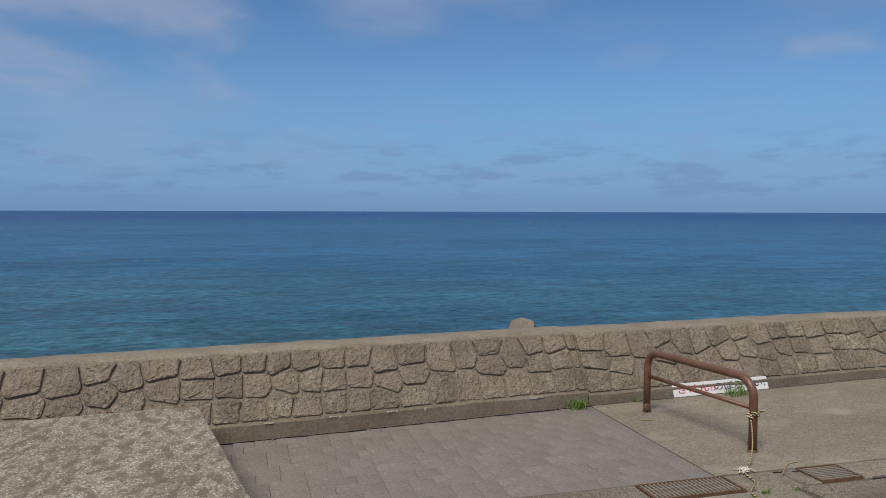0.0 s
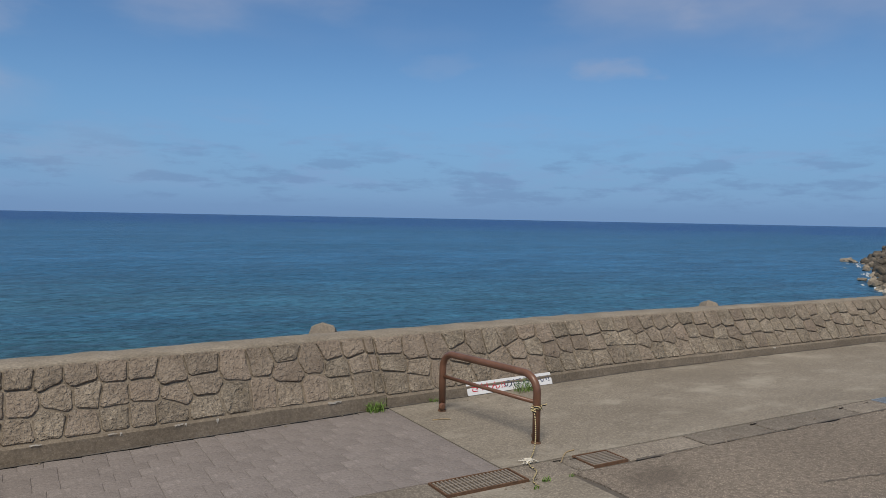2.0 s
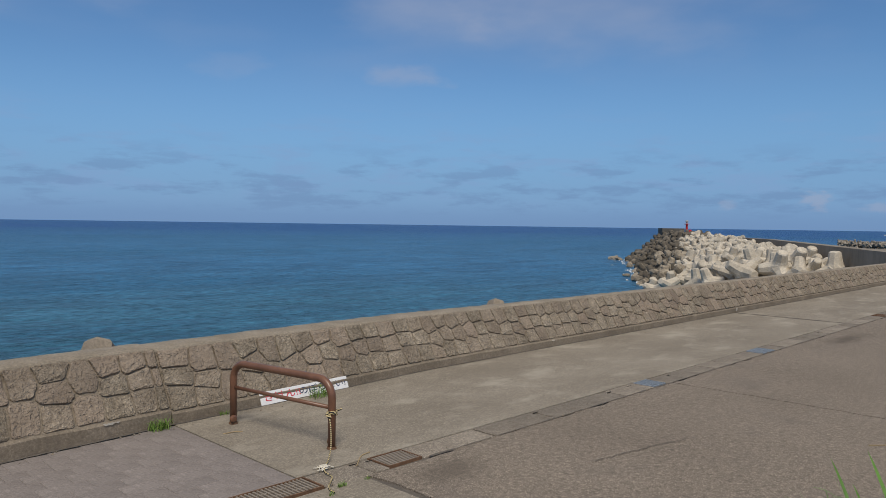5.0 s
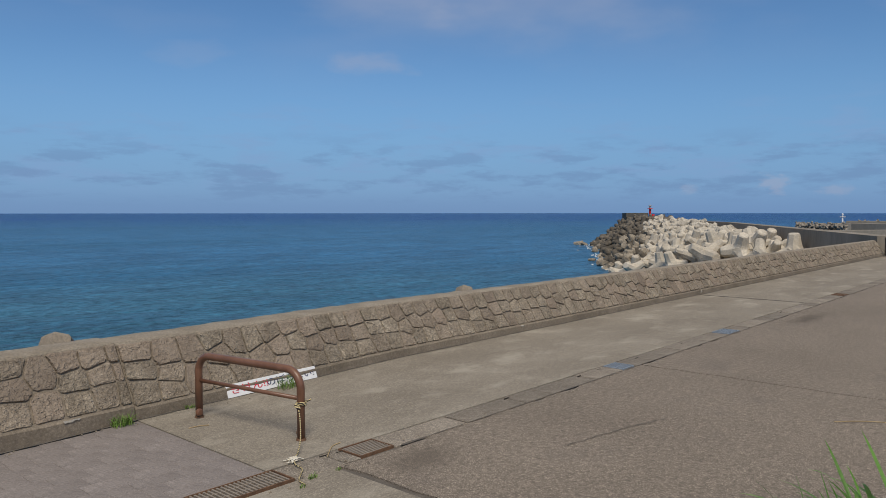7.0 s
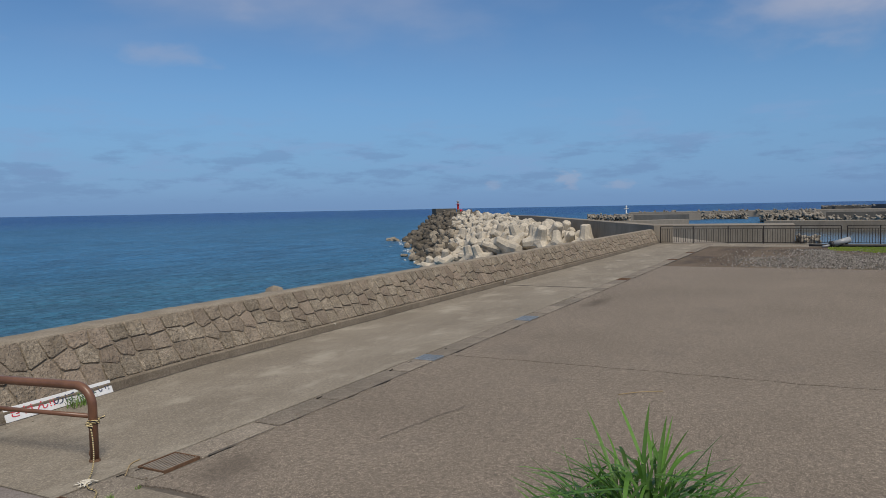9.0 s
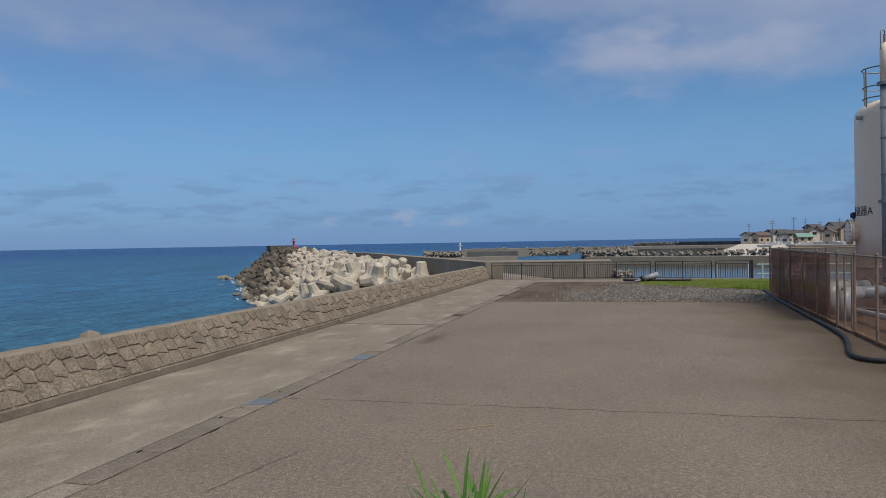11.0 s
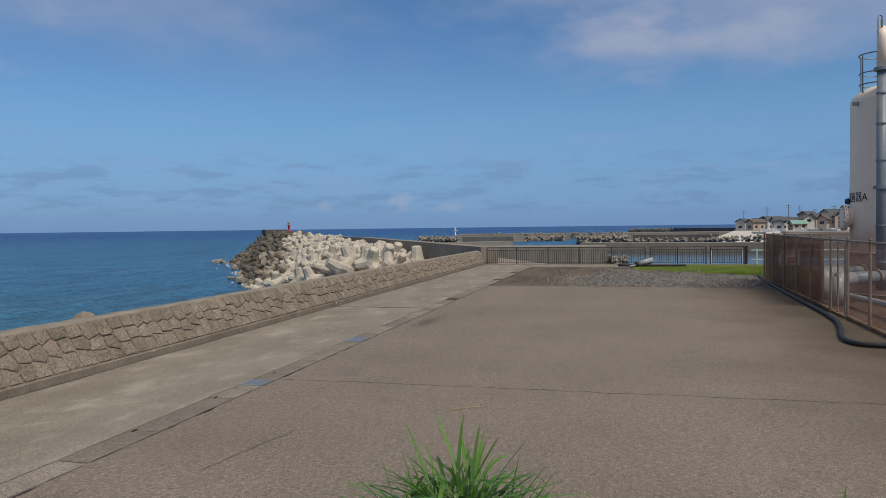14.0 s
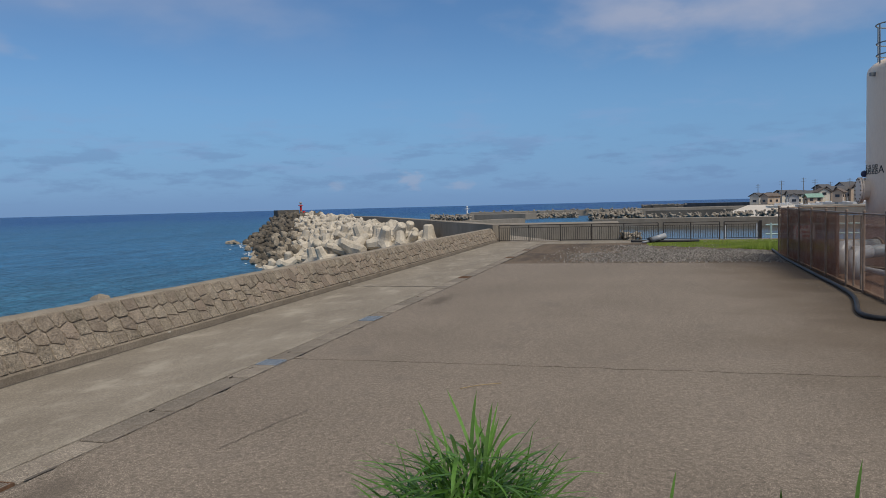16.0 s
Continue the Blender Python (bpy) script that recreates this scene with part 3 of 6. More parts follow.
def wall_y(x):
    """The foot of the sea wall's face, in plan: three straight lengths."""
    if x < WALL_J:
        return 8.51 - 0.094 * (WALL_J - x)
    if x < WALL_C:
        return 8.51 + 0.34 * (x - WALL_J) / (WALL_C - WALL_J)
    return 8.85


land = prism([(-60, -90), (47.4, -90), (47.4, 9.9), (9, 9.9), (4.25, 9.5), (-60, 1.4)], -5.0, -0.06)
tagged(part("ground", land, M_LAND), "bare concrete land of the quay above the sea", "ground", kind="structure")

EDGE, GUT = 5.48, 5.90     # asphalt edge and outer edge of the gutter


def wavy_sheet(x0, x1, y0, y1, z, mat, name, label, step=0.5, amp=0.006, thick=0.08, edge=0.0):
    """A paved sheet with slight unevenness and thickness."""
    bm = bmesh.new()
    nx, ny = max(2, int((x1 - x0) / step)), max(2, int((y1 - y0) / step))
    g = []
    for i in range(nx + 1):
        row = []
        for j in range(ny + 1):
            x, y = x0 + (x1 - x0) * i / nx, y0 + (y1 - y0) * j / ny
            dz = amp * noise.noise((x * 0.45, y * 0.45, 3.0)) if 0 < i < nx and 0 < j < ny else 0
            if edge and (j == ny or j == 0 or i == 0 or i == nx):
                x += edge * noise.noise((x * 3, y * 3, 7)) if i in (0, nx) else 0
                y += edge * noise.noise((x * 3, y * 3, 9)) if j in (0, ny) else 0
            row.append(bm.verts.new((x, y, z + dz)))
        g.append(row)
    for i in range(nx):
        for j in range(ny):
            bm.faces.new((g[i][j], g[i + 1][j], g[i + 1][j + 1], g[i][j + 1]))
    rim = [e for e in bm.edges if e.is_boundary]
    low = bmesh.ops.extrude_edge_only(bm, edges=rim)["geom"]
    for v in low:
        if isinstance(v, bmesh.types.BMVert):
            v.co.z = z - thick
    return tagged(part(name, bm, mat, smooth=False), label, "pavement", kind="structure")


# asphalt in two bays with a straight seam, its sea-side edge ragged
wavy_sheet(4.85, 11.20, -5.45, EDGE, 0.0, M_ASPHALT, "road", "worn brown-grey asphalt with pale aggregate", step=0.16, edge=0.06)
wavy_sheet(11.235, 30.2, -5.45, EDGE, 0.0, M_ASPHALT, "road", "worn brown-grey asphalt with pale aggregate", step=0.16, edge=0.06)
tagged(part("trim", box(11.18, 11.25, -5.4, EDGE - 0.03, -0.055, -0.014), M_JOINT), "dark seam across the asphalt", "joint", kind="structure")
tagged(part("trim", box(4.70, 4.90, -5.4, EDGE - 0.03, -0.055, -0.016), M_JOINT), "dark seam beside the asphalt", "joint", kind="structure")
wavy_sheet(-14.0, 4.78, 1.0, EDGE, 0.004, M_CONCRETE, "pavement", "smooth brown concrete pad beside the gutter", amp=0.004)
wavy_sheet(4.276, 21.68, GUT, 9.4, 0.006, M_CONCRETE, "pavement", "pale worn concrete apron along the sea wall", amp=0.005)
wavy_sheet(21.73, 47.35, GUT, 9.4, 0.004, M_CONCRETE, "pavement", "pale worn concrete apron along the sea wall", amp=0.005)
wavy_sheet(44.6, 47.35, -9.0, GUT - 0.02, 0.002, M_CONCRETE, "pavement", "concrete strip along the quay edge", amp=0.004)
def dirt_line(x0, y0, x1, y1, wide, z, seed):
    """A ragged seam of dirt along a straight joint."""
    bm, rng = bmesh.new(), random.Random(seed)
    d = Vector((x1 - x0, y1 - y0, 0))
    n, side, prev = max(3, int(d.length / 0.08)), Vector((-d.y, d.x, 0)).normalized(), None
    for i in range(n + 1):
        p = Vector((x0, y0, z)) + d * (i / n)
        w = wide * (0.3 + 0.7 * abs(noise.noise((p.x * 2.1, p.y * 2.1, seed))) * 1.6)
        cur = (bm.verts.new(p - side * w * rng.uniform(0.3, 0.7)), bm.verts.new(p + side * w * rng.uniform(0.3, 0.7)))
        if prev:
            bm.faces.new((prev[0], cur[0], cur[1], prev[1]))
        prev = cur
    return bm


tagged(part("trim", dirt_line(21.70, GUT + 0.02, 21.70, 8.82, 0.13, 0.0125, 3), M_JOINT), "dark dirt-filled joint across the concrete apron", "joint", kind="structure")
tagged(part("trim", dirt_line(5.7, EDGE + 0.01, 44.0, EDGE + 0.01, 0.048, 0.0065, 5), M_JOINT), "dark dirt between asphalt and gutter lids", "joint", kind="structure")
tagged(part("trim", box(-9, 47, EDGE - 0.04, GUT + 0.03, -0.058, -0.02), M_JOINT), "dirt-filled bed of the roadside gutter", "gutter bed", kind="structure")
# a long crack and a shallow scar in the asphalt
def crack(x0, y0, x1, fall, wide, seed):
    bm, rng, prev, px, py = bmesh.new(), random.Random(seed), None, x0, y0
    while px < x1:
        w = wide * (0.4 + 0.6 * rng.random())
        cur = (bm.verts.new((px, py - w, 0.0075)), bm.verts.new((px, py + w, 0.0075)))
        if prev:
            bm.faces.new((prev[0], cur[0], cur[1], prev[1]))
        prev = cur
        px += 0.05
        py += fall * 0.05 + rng.uniform(-0.02, 0.02)
    tagged(part("crack", bm, M_JOINT), "thin dark crack in the asphalt", "crack", kind="structure")


crack(6.75, 4.22, 8.55, -0.16, 0.007, 4)
crack(12.75, 4.74, 14.95, -0.20, 0.006, 9)

# raised bank on which the film is made
bm = box(-9, 2.75, -9, 2.2, -0.05, 1.0, 0.06)
tagged(part("bank", bm, M_DIRT), "raised earth bank beside the asphalt", "bank", kind="structure")

# ---- gutter: lids, grates ----
gutter = empty("gutter", pose(0, 0, 0), "concrete gutter with separate lids beside the asphalt", "gutter", kind="structure")
rngl = random.Random(11)
GRATES = [(3.42, 4.33, "wide"), (5.15, 5.62, "small"), (10.66, 11.06, "blue"), (15.15, 15.75, "blue"), (24.3, 24.85, "dark"), (33.4, 34.0, "dark"), (38.6, 39.2, "dark")]
lid_meshes = {}
b0 = box(-0.07, 0.04, -0.006, 0.006, -0.02, 0.002)
SLOT = bpy.data.meshes.new("lifting_slot")
b0.to_mesh(SLOT)
b0.free()
SLOT.materials.append(M_HOLE)
x = -3.0
while x < 46.8:
    ln = rngl.choice((0.6, 0.6, 0.6, 1.2))
    nxt = x + ln
    for g0, g1, _ in GRATES:
        if x < g1 and nxt > g0:
            if x >= g0 - 0.12:
                x, nxt = g1 + 0.012, g1 + 0.012 + ln
            else:
                nxt = g0 - 0.012
    ln = round(nxt - x, 2)
    if ln > 0.1:
        if ln not in lid_meshes:
            b0 = box(0.004, ln - 0.004, -0.19, 0.19, -0.05, 0.0, 0.006)
            me = bpy.data.meshes.new("lid")
            b0.to_mesh(me)
            b0.free()
            me.materials.append(M_LID)
            lid_meshes[ln] = me
        shared("lid", lid_meshes[ln], pose(x, (EDGE + GUT) / 2 + 0.012 + rngl.uniform(-0.006, 0.006), rngl.uniform(-0.003, 0.008), rngl.uniform(-0.5, 0.5), rngl.uniform(-0.4, 0.4), rngl.uniform(-0.4, 0.4)), gutter)
        if rngl.random() < 0.35:
            shared("lifting_slot", SLOT, pose(nxt, GUT - 0.06 - rngl.uniform(0, 0.05), 0.006, 0, 0, rngl.uniform(-6, 6)), gutter)
    x = nxt


def drain_grate(x0, x1, style):
    y0, y1 = EDGE + 0.05, GUT - 0.02
    label = {"wide": "wide rusty steel drain grate set in the gutter", "small": "square rusty steel drain grate set in the gutter",
             "blue": "blue-grey galvanised drain grate set in the gutter", "dark": "dark rusty drain grate set in the gutter"}[style]
    mat = {"wide": M_GRATE, "small": M_GRATE, "blue": M_BLUE, "dark": M_RUST}[style]
    fr = M_BLUE if style == "blue" else M_RUST
    e = empty("drain_grate", pose(x0, y0, 0), label, "drain grate", "gutter grates")
    w, d = x1 - x0, y1 - y0
    part("pit", box(0.02, w - 0.02, 0.02, d - 0.02, -0.045, -0.02), M_HOLE, e, "dark pit under the bars")
    bm = bmesh.new()
    for a in ((0, w, 0, 0.014), (0, w, d - 0.014, d), (0, 0.014, 0.016, d - 0.016), (w - 0.014, w, 0.016, d - 0.016)):
        add_box(bm, *a, -0.04, 0.012)
    part("frame", bm, fr, e)
    along = style == "small"
    n = 9 if along else int(w / 0.042)
    bar = box(0.016, w - 0.016, -0.008, 0.008, -0.016, 0.008) if along else box(-0.009, 0.009, 0.016, d - 0.016, -0.016, 0.008)
    me = bpy.data.meshes.new("bar")
    bar.to_mesh(me)
    bar.free()
    me.materials.append(mat)
    for i in range(1, n):
        shared("bar", me, pose(0, d * i / n, 0) if along else pose(w * i / n, 0, 0), e)
    for k in ((0.33, 0.66) if style in ("wide", "dark") else (0.5,)):
        if along:
            part("cross_bar", box(w / 2 - 0.006, w / 2 + 0.006, 0.027, d - 0.027, -0.02, 0.003), mat, e)
            continue
        part("cross_bar", box(0.027, w - 0.027, d * k - 0.006, d * k + 0.006, -0.02, 0.003), mat, e)


for g in GRATES:
    drain_grate(*g)

# ---- sea wall ----
LEAN = 0.48
sea_wall = empty("wall_sea", pose(0, 0, 0), "low sea wall faced with rough cast stone", "sea wall", kind="structure")


def top_z(x):
    return 0.885 if x < WALL_J else 0.868


def plinth_z(x):
    return 0.195 if x < WALL_J else 0.15


def face_point(x, v, out=0.0):
    """A point of the wall's sloping face: x along it, v from the plinth up (0 to 1), out from the face."""
    z = plinth_z(x) + (top_z(x) - 0.012 - plinth_z(x)) * v
    back = 0.03 + (LEAN - 0.03) * v
    k = 0.86
    return Vector((x, wall_y(x) + back - out * k, z + out * 0.5))


def wall_length(x0, x1):
    bm = bmesh.new()
    top, foot = top_z(x0), plinth_z(x0)
    sec = [(0.0, -0.06), (0.0, foot - 0.015), (0.02, foot), (0.030, foot + 0.004), (LEAN + 0.003, top - 0.035), (LEAN + 0.03, top - 0.05)]
    xs = [x0] + [v for v in np.arange(math.ceil(x0), x1, 1.0) if x0 + 0.2 < v < x1 - 0.2] + [x1]
    rows = []
    for x in xs:
        rows.append([bm.verts.new((x, wall_y(x) + o, z)) for o, z in sec + [(LEAN + 0.33, top - 0.05), (LEAN + 0.33, -3.5)]])
    for a, c in zip(rows, rows[1:]):
        for i in range(len(a) - 1):
            bm.faces.new((a[i], c[i], c[i + 1], a[i + 1]))
    bm.faces.new(rows[0])
    bm.faces.new(rows[-1][::-1])
    return bm


def plinth_length(x0, x1):
    bm = bmesh.new()
    n, foot = max(1, int((x1 - x0) / 0.25)), plinth_z(x0)
    rows = []
    for i in range(n + 1):
        x = x0 + (x1 - x0) * i / n
        o = 0.012 * noise.noise((x * 2, 0, 1))
        rows.append([bm.verts.new((x, wall_y(x) + a, z)) for a, z in ((-0.02 + o, -0.02), (-0.012 + o, foot - 0.02 + o), (0.015, foot - 0.002), (0.06, foot + 0.004))])
    for a, c in zip(rows, rows[1:]):
        for i in range(3):
            bm.faces.new((a[i], c[i], c[i + 1], a[i + 1]))
    return bm


def coping_length(x0, x1):
    """The rough, slightly crowned top of the wall."""
    bm = bmesh.new()
    n, top = max(2, int((x1 - x0) / 0.12)), top_z(x0)
    rows = []
    prof = [(LEAN + 0.015, top - 0.06), (LEAN + 0.02, top - 0.018), (LEAN + 0.06, top), (LEAN + 0.16, top + 0.006), (LEAN + 0.30, top), (LEAN + 0.34, top - 0.03), (LEAN + 0.345, top - 0.2)]
    for i in range(n + 1):
        x = x0 + (x1 - x0) * i / n
        row = []
        wide = 1.0 + 0.68 * min(1.0, max(0.0, (14.0 - x) / 5.0))
        for k, (a, z) in enumerate(prof):
            a = LEAN + (a - LEAN) * (wide if k > 2 else 1.0)
            w = 0.016 * noise.noise((x * 3.1, k * 1.7, 2)) + 0.009 * noise.noise((x * 9, k * 3.1, 4))
            row.append(bm.verts.new((x, wall_y(x) + a + w, z + 0.6 * w)))
        rows.append(row)
    for a, c in zip(rows, rows[1:]):
        for i in range(len(prof) - 1):
            bm.faces.new((a[i], c[i], c[i + 1], a[i + 1]))
    return bm


SPANS = [(WALL_A, WALL_J - 0.008), (WALL_J + 0.008, 21.74), (21.76, 36.0), (36.02, WALL_END)]
for a, b in SPANS:
    part("core", wall_length(a, b), M_MORTAR, sea_wall, "dark recessed joints of the facing")
    part("plinth", plinth_length(a, b), M_PLINTH, sea_wall, "smooth stained concrete foot")
    part("coping", coping_length(a, b), M_COPING, sea_wall, "rough pale concrete top", smooth=True)


def foot_dirt(x0, x1):
    """A ragged line of dirt where the wall meets the paving."""
    bm = bmesh.new()
    prev, x = None, x0
    while x < x1:
        w = 0.022 + 0.03 * abs(noise.noise((x * 2.3, 1, 6))) + 0.012 * noise.noise((x * 11, 4, 6))
        cur = (bm.verts.new((x, wall_y(x) - 0.02 - max(w, 0.006), 0.0135)), bm.verts.new((x, wall_y(x) + 0.01, 0.019)))
        if prev:
            bm.faces.new((prev[0], cur[0], cur[1], prev[1]))
        prev = cur
        x += 0.09
    return bm


part("foot_dirt", foot_dirt(-1.0, 47.0), M_JOINT, sea_wall, "dark dirt along the foot")


def lime_streak(x, wide, drop):
    """A ragged run of lime from the joint above the foot."""
    bm, rng, z = bmesh.new(), random.Random(int(x * 100)), plinth_z(x) - 0.003
    top, low = [], []
    for k in range(5):
        dx = wide * (k / 4 - 0.5) * 2
        top.append(bm.verts.new((x + dx, wall_y(x + dx) - 0.0225, z + rng.uniform(-0.004, 0.003))))
        low.append(bm.verts.new((x + dx * 0.8, wall_y(x + dx) - 0.0245, z - drop * rng.uniform(0.25, 1.0))))
    for k in range(4):
        bm.faces.new((low[k], low[k + 1], top[k + 1], top[k]))
    part("lime_streak", bm, M_LIME, sea_wall, "pale lime streak on the foot")


for streak in ((0.95, 0.05, 0.02), (1.03, 0.012, 0.05), (1.62, 0.05, 0.03), (1.69, 0.012, 0.05), (2.04, 0.016, 0.11), (0.25, 0.06, 0.02), (3.5, 0.10, 0.03),
               (21.85, 0.05, 0.12), (12.6, 0.05, 0.05)):
    lime_streak(*streak)


def clip(poly, a, b, c):
    """Keep the part of a convex polygon where a*x + b*y <= c."""
    out = []
    for i, p in enumerate(poly):
        q = poly[(i + 1) % len(poly)]
        dp, dq = a * p[0] + b * p[1] - c, a * q[0] + b * q[1] - c
        if dp <= 0:
            out.append(p)
        if dp * dq < 0:
            t = dp / (dp - dq)
            out.append((p[0] + t * (q[0] - p[0]), p[1] + t * (q[1] - p[1])))
    return out


FACE_H = 0.80    # slope length of the facing


def stone_cells(x0, x1, seed):
    """Irregular, mostly four- to six-sided cells over one length of the facing."""
    rng = random.Random(seed)
    seeds = []
    col = x0 + 0.08
    while col < x1 + 0.2:
        w = rng.uniform(0.27, 0.40)
        kind = rng.random()
        if kind < 0.62:
            ys = (0.15, 0.42, 0.67)
        elif kind < 0.82:
            ys = (0.12, 0.31, 0.60)
        else:
            ys = (0.20, 0.58)
        for i, yv in enumerate(ys):
            seeds.append((col + w / 2 + rng.uniform(-0.035, 0.035) + (0.020 if i % 2 else -0.016), yv + rng.uniform(-0.035, 0.035)))
        col += w
    cells = []
    for i, s in enumerate(seeds):
        poly = [(max(x0, s[0] - 0.6), 0), (min(x1, s[0] + 0.6), 0), (min(x1, s[0] + 0.6), FACE_H), (max(x0, s[0] - 0.6), FACE_H)]
        for j, q in enumerate(seeds):
            if i != j and abs(q[0] - s[0]) < 1.2:
                # a stretched measure keeps joints upright and level
                a, b = (q[0] - s[0]), (q[1] - s[1])
                c = (q[0] ** 2 - s[0] ** 2 + q[1] ** 2 - s[1] ** 2) / 2
                poly = clip(poly, a, b, c)
                if len(poly) < 3:
                    break
        if len(poly) >= 3:
            cells.append(poly)
    return cells


def inset(poly, d):
    out = poly
    cx = sum(p[0] for p in poly) / len(poly)
    cy = sum(p[1] for p in poly) / len(poly)
    base = list(poly)
    for i, p in enumerate(base):
        q = base[(i + 1) % len(base)]
        nx, ny = q[1] - p[1], -(q[0] - p[0])
        ln = math.hypot(nx, ny)
        if ln < 1e-6:
            continue
        nx, ny = nx / ln, ny / ln
        if nx * (cx - p[0]) + ny * (cy - p[1]) > 0:
            nx, ny = -nx, -ny
        out = clip(out, nx, ny, nx * p[0] + ny * p[1] - d)
        if len(out) < 3:
            return []
    return out


def rounded(poly, f=0.24):
    """Cut the corners of a polygon."""
    out = []
    n = len(poly)
    for i in range(n):
        p, a, c = poly[i], poly[i - 1], poly[(i + 1) % n]
        for q in (a, c):
            ln = math.hypot(q[0] - p[0], q[1] - p[1])
            t = min(f, 0.026 / max(ln, 1e-4))
            out.append((p[0] + (q[0] - p[0]) * t, p[1] + (q[1] - p[1]) * t))
        mx, my = (p[0] + c[0]) / 2, (p[1] + c[1]) / 2
        cx = sum(v[0] for v in poly) / n
        cy = sum(v[1] for v in poly) / n
        k = 1 - 0.06 * abs(noise.noise((mx * 9, my * 9, 11))) * 2
        out.append((cx + (mx - cx) * k, cy + (my - cy) * k))
    return out


def stone_into(bm, poly, rng):
    """A rough stone with a rolled edge, standing out of a shallow mortar groove."""
    cell = inset(poly, rng.uniform(0.005, 0.0085))
    if len(cell) < 3:
        return
    ring = rounded(cell)
    cx, cy = sum(p[0] for p in ring) / len(ring), sum(p[1] for p in ring) / len(ring)
    proud = rng.uniform(0.016, 0.027) * (1 + 0.55 * min(1.0, max(0.0, (cx - 9) / 12)))
    tx, ty = rng.uniform(-0.03, 0.03), rng.uniform(-0.04, 0.02)
    rows = []
    for back, o in ((0.0, -0.012), (0.004, proud * 0.40), (0.009, proud * 0.85), (0.026, proud), (0.070, proud * 1.10)):
        row = []
        for p in ring:
            d = math.hypot(p[0] - cx, p[1] - cy)
            f = max(0.25, 1 - back / max(d, 1e-3))
            x, y = cx + (p[0] - cx) * f, cy + (p[1] - cy) * f
            jit = 0.014 * noise.noise((x * 15, y * 15, 5)) + 0.009 * noise.noise((x * 36, y * 36, 8)) if back > 0.005 else 0
            row.append(bm.verts.new(face_point(x, y / FACE_H, o + jit + ((x - cx) * tx + (y - cy) * ty if back else 0))))
        rows.append(row)
    mid = bm.verts.new(face_point(cx, cy / FACE_H, proud * 1.15 + rng.uniform(-0.010, 0.010)))
    n = len(ring)
    for a, c in zip(rows, rows[1:]):
        for k in range(n):
            bm.faces.new((a[k], a[(k + 1) % n], c[(k + 1) % n], c[k]))
    for k in range(n):
        bm.faces.new((rows[-1][k], rows[-1][(k + 1) % n], mid))


# ---- stamped paving ----
paving = empty("paving", pose(0, 0, 0), "grey-purple stamped paving between gutter and wall", "paving", kind="structure")
part("bed", prism([(-9, GUT - 0.01), (4.27, GUT - 0.01), (4.27, 8.68), (-9, 7.3)], -0.055, -0.004), M_PAVBED, paving, "dark joints under the slabs")

# ---- low slab at the wall ----
FOOT = [(-0.47, 7.83), (-9, 7.1), (-9, 3.0), (0.42, 3.0), (0.02, 5.25)]
platform = empty("concrete_platform", pose(0, 0, 0), "low weathered concrete platform with a rough speckled top", "platform")
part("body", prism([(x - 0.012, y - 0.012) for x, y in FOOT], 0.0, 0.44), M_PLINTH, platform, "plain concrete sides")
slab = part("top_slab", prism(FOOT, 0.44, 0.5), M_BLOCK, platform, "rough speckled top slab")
mod = slab.modifiers.new("edge", "BEVEL")
mod.width, mod.segments = 0.015, 2


# ---- the tube barrier ----
def barrier():
    a, b = Vector((4.83, 8.06, 0)), Vector((5.09, 6.42, 0))
    ln, hd = (b - a).length, math.degrees(math.atan2((b - a).y, (b - a).x))
    e = empty("barrier_rail", pose(a.x, a.y, 0.005, 0, 0, hd), "brown-painted steel tube barrier bolted to the apron", "barrier")
    r, hgt, cr = 0.044, 0.76, 0.20
    path = [(0, 0.0), (0, hgt - cr)] + [(p[0], p[1]) for p in arc(cr, hgt - cr, cr, 180, 90, 8)][1:] + \
           [(p[0], p[1]) for p in arc(ln - cr, hgt - cr, cr, 90, 0, 8)] + [(ln, 0.0)]
    part("hoop", tube([(s, 0, z) for s, z in path], r, 20), M_BROWN, e, smooth=True)
    part("cross_tube", tube([(0.03, 0, 0.455), (ln - 0.03, 0, 0.455)], 0.023, 14), M_BROWN, e, smooth=True)
    for s in (0.0, ln):
        cap = part("bolt_cap", lathe([(0.0, 0.0), (0.045, 0.0), (0.045, 0.028), (0.03, 0.038), (0.0, 0.04)], 18), M_RUST if s else M_BROWN, e)
        cap.matrix_basis = pose(s + (0.05 if s == 0 else -0.05), -0.035 if s == 0 else 0.03, 0.075, 0, 90 if s == 0 else -90, 0) @ pose(0, 0, -0.02)
        part("weld_collar", lathe([(0.046, 0.0), (0.056, 0.0), (0.05, 0.02), (0.046, 0.024)], 20), M_RUST, e, "rusty collar at the ground").matrix_basis = pose(s, 0, 0.002)
    return a, b


RAIL_A, RAIL_B = barrier()


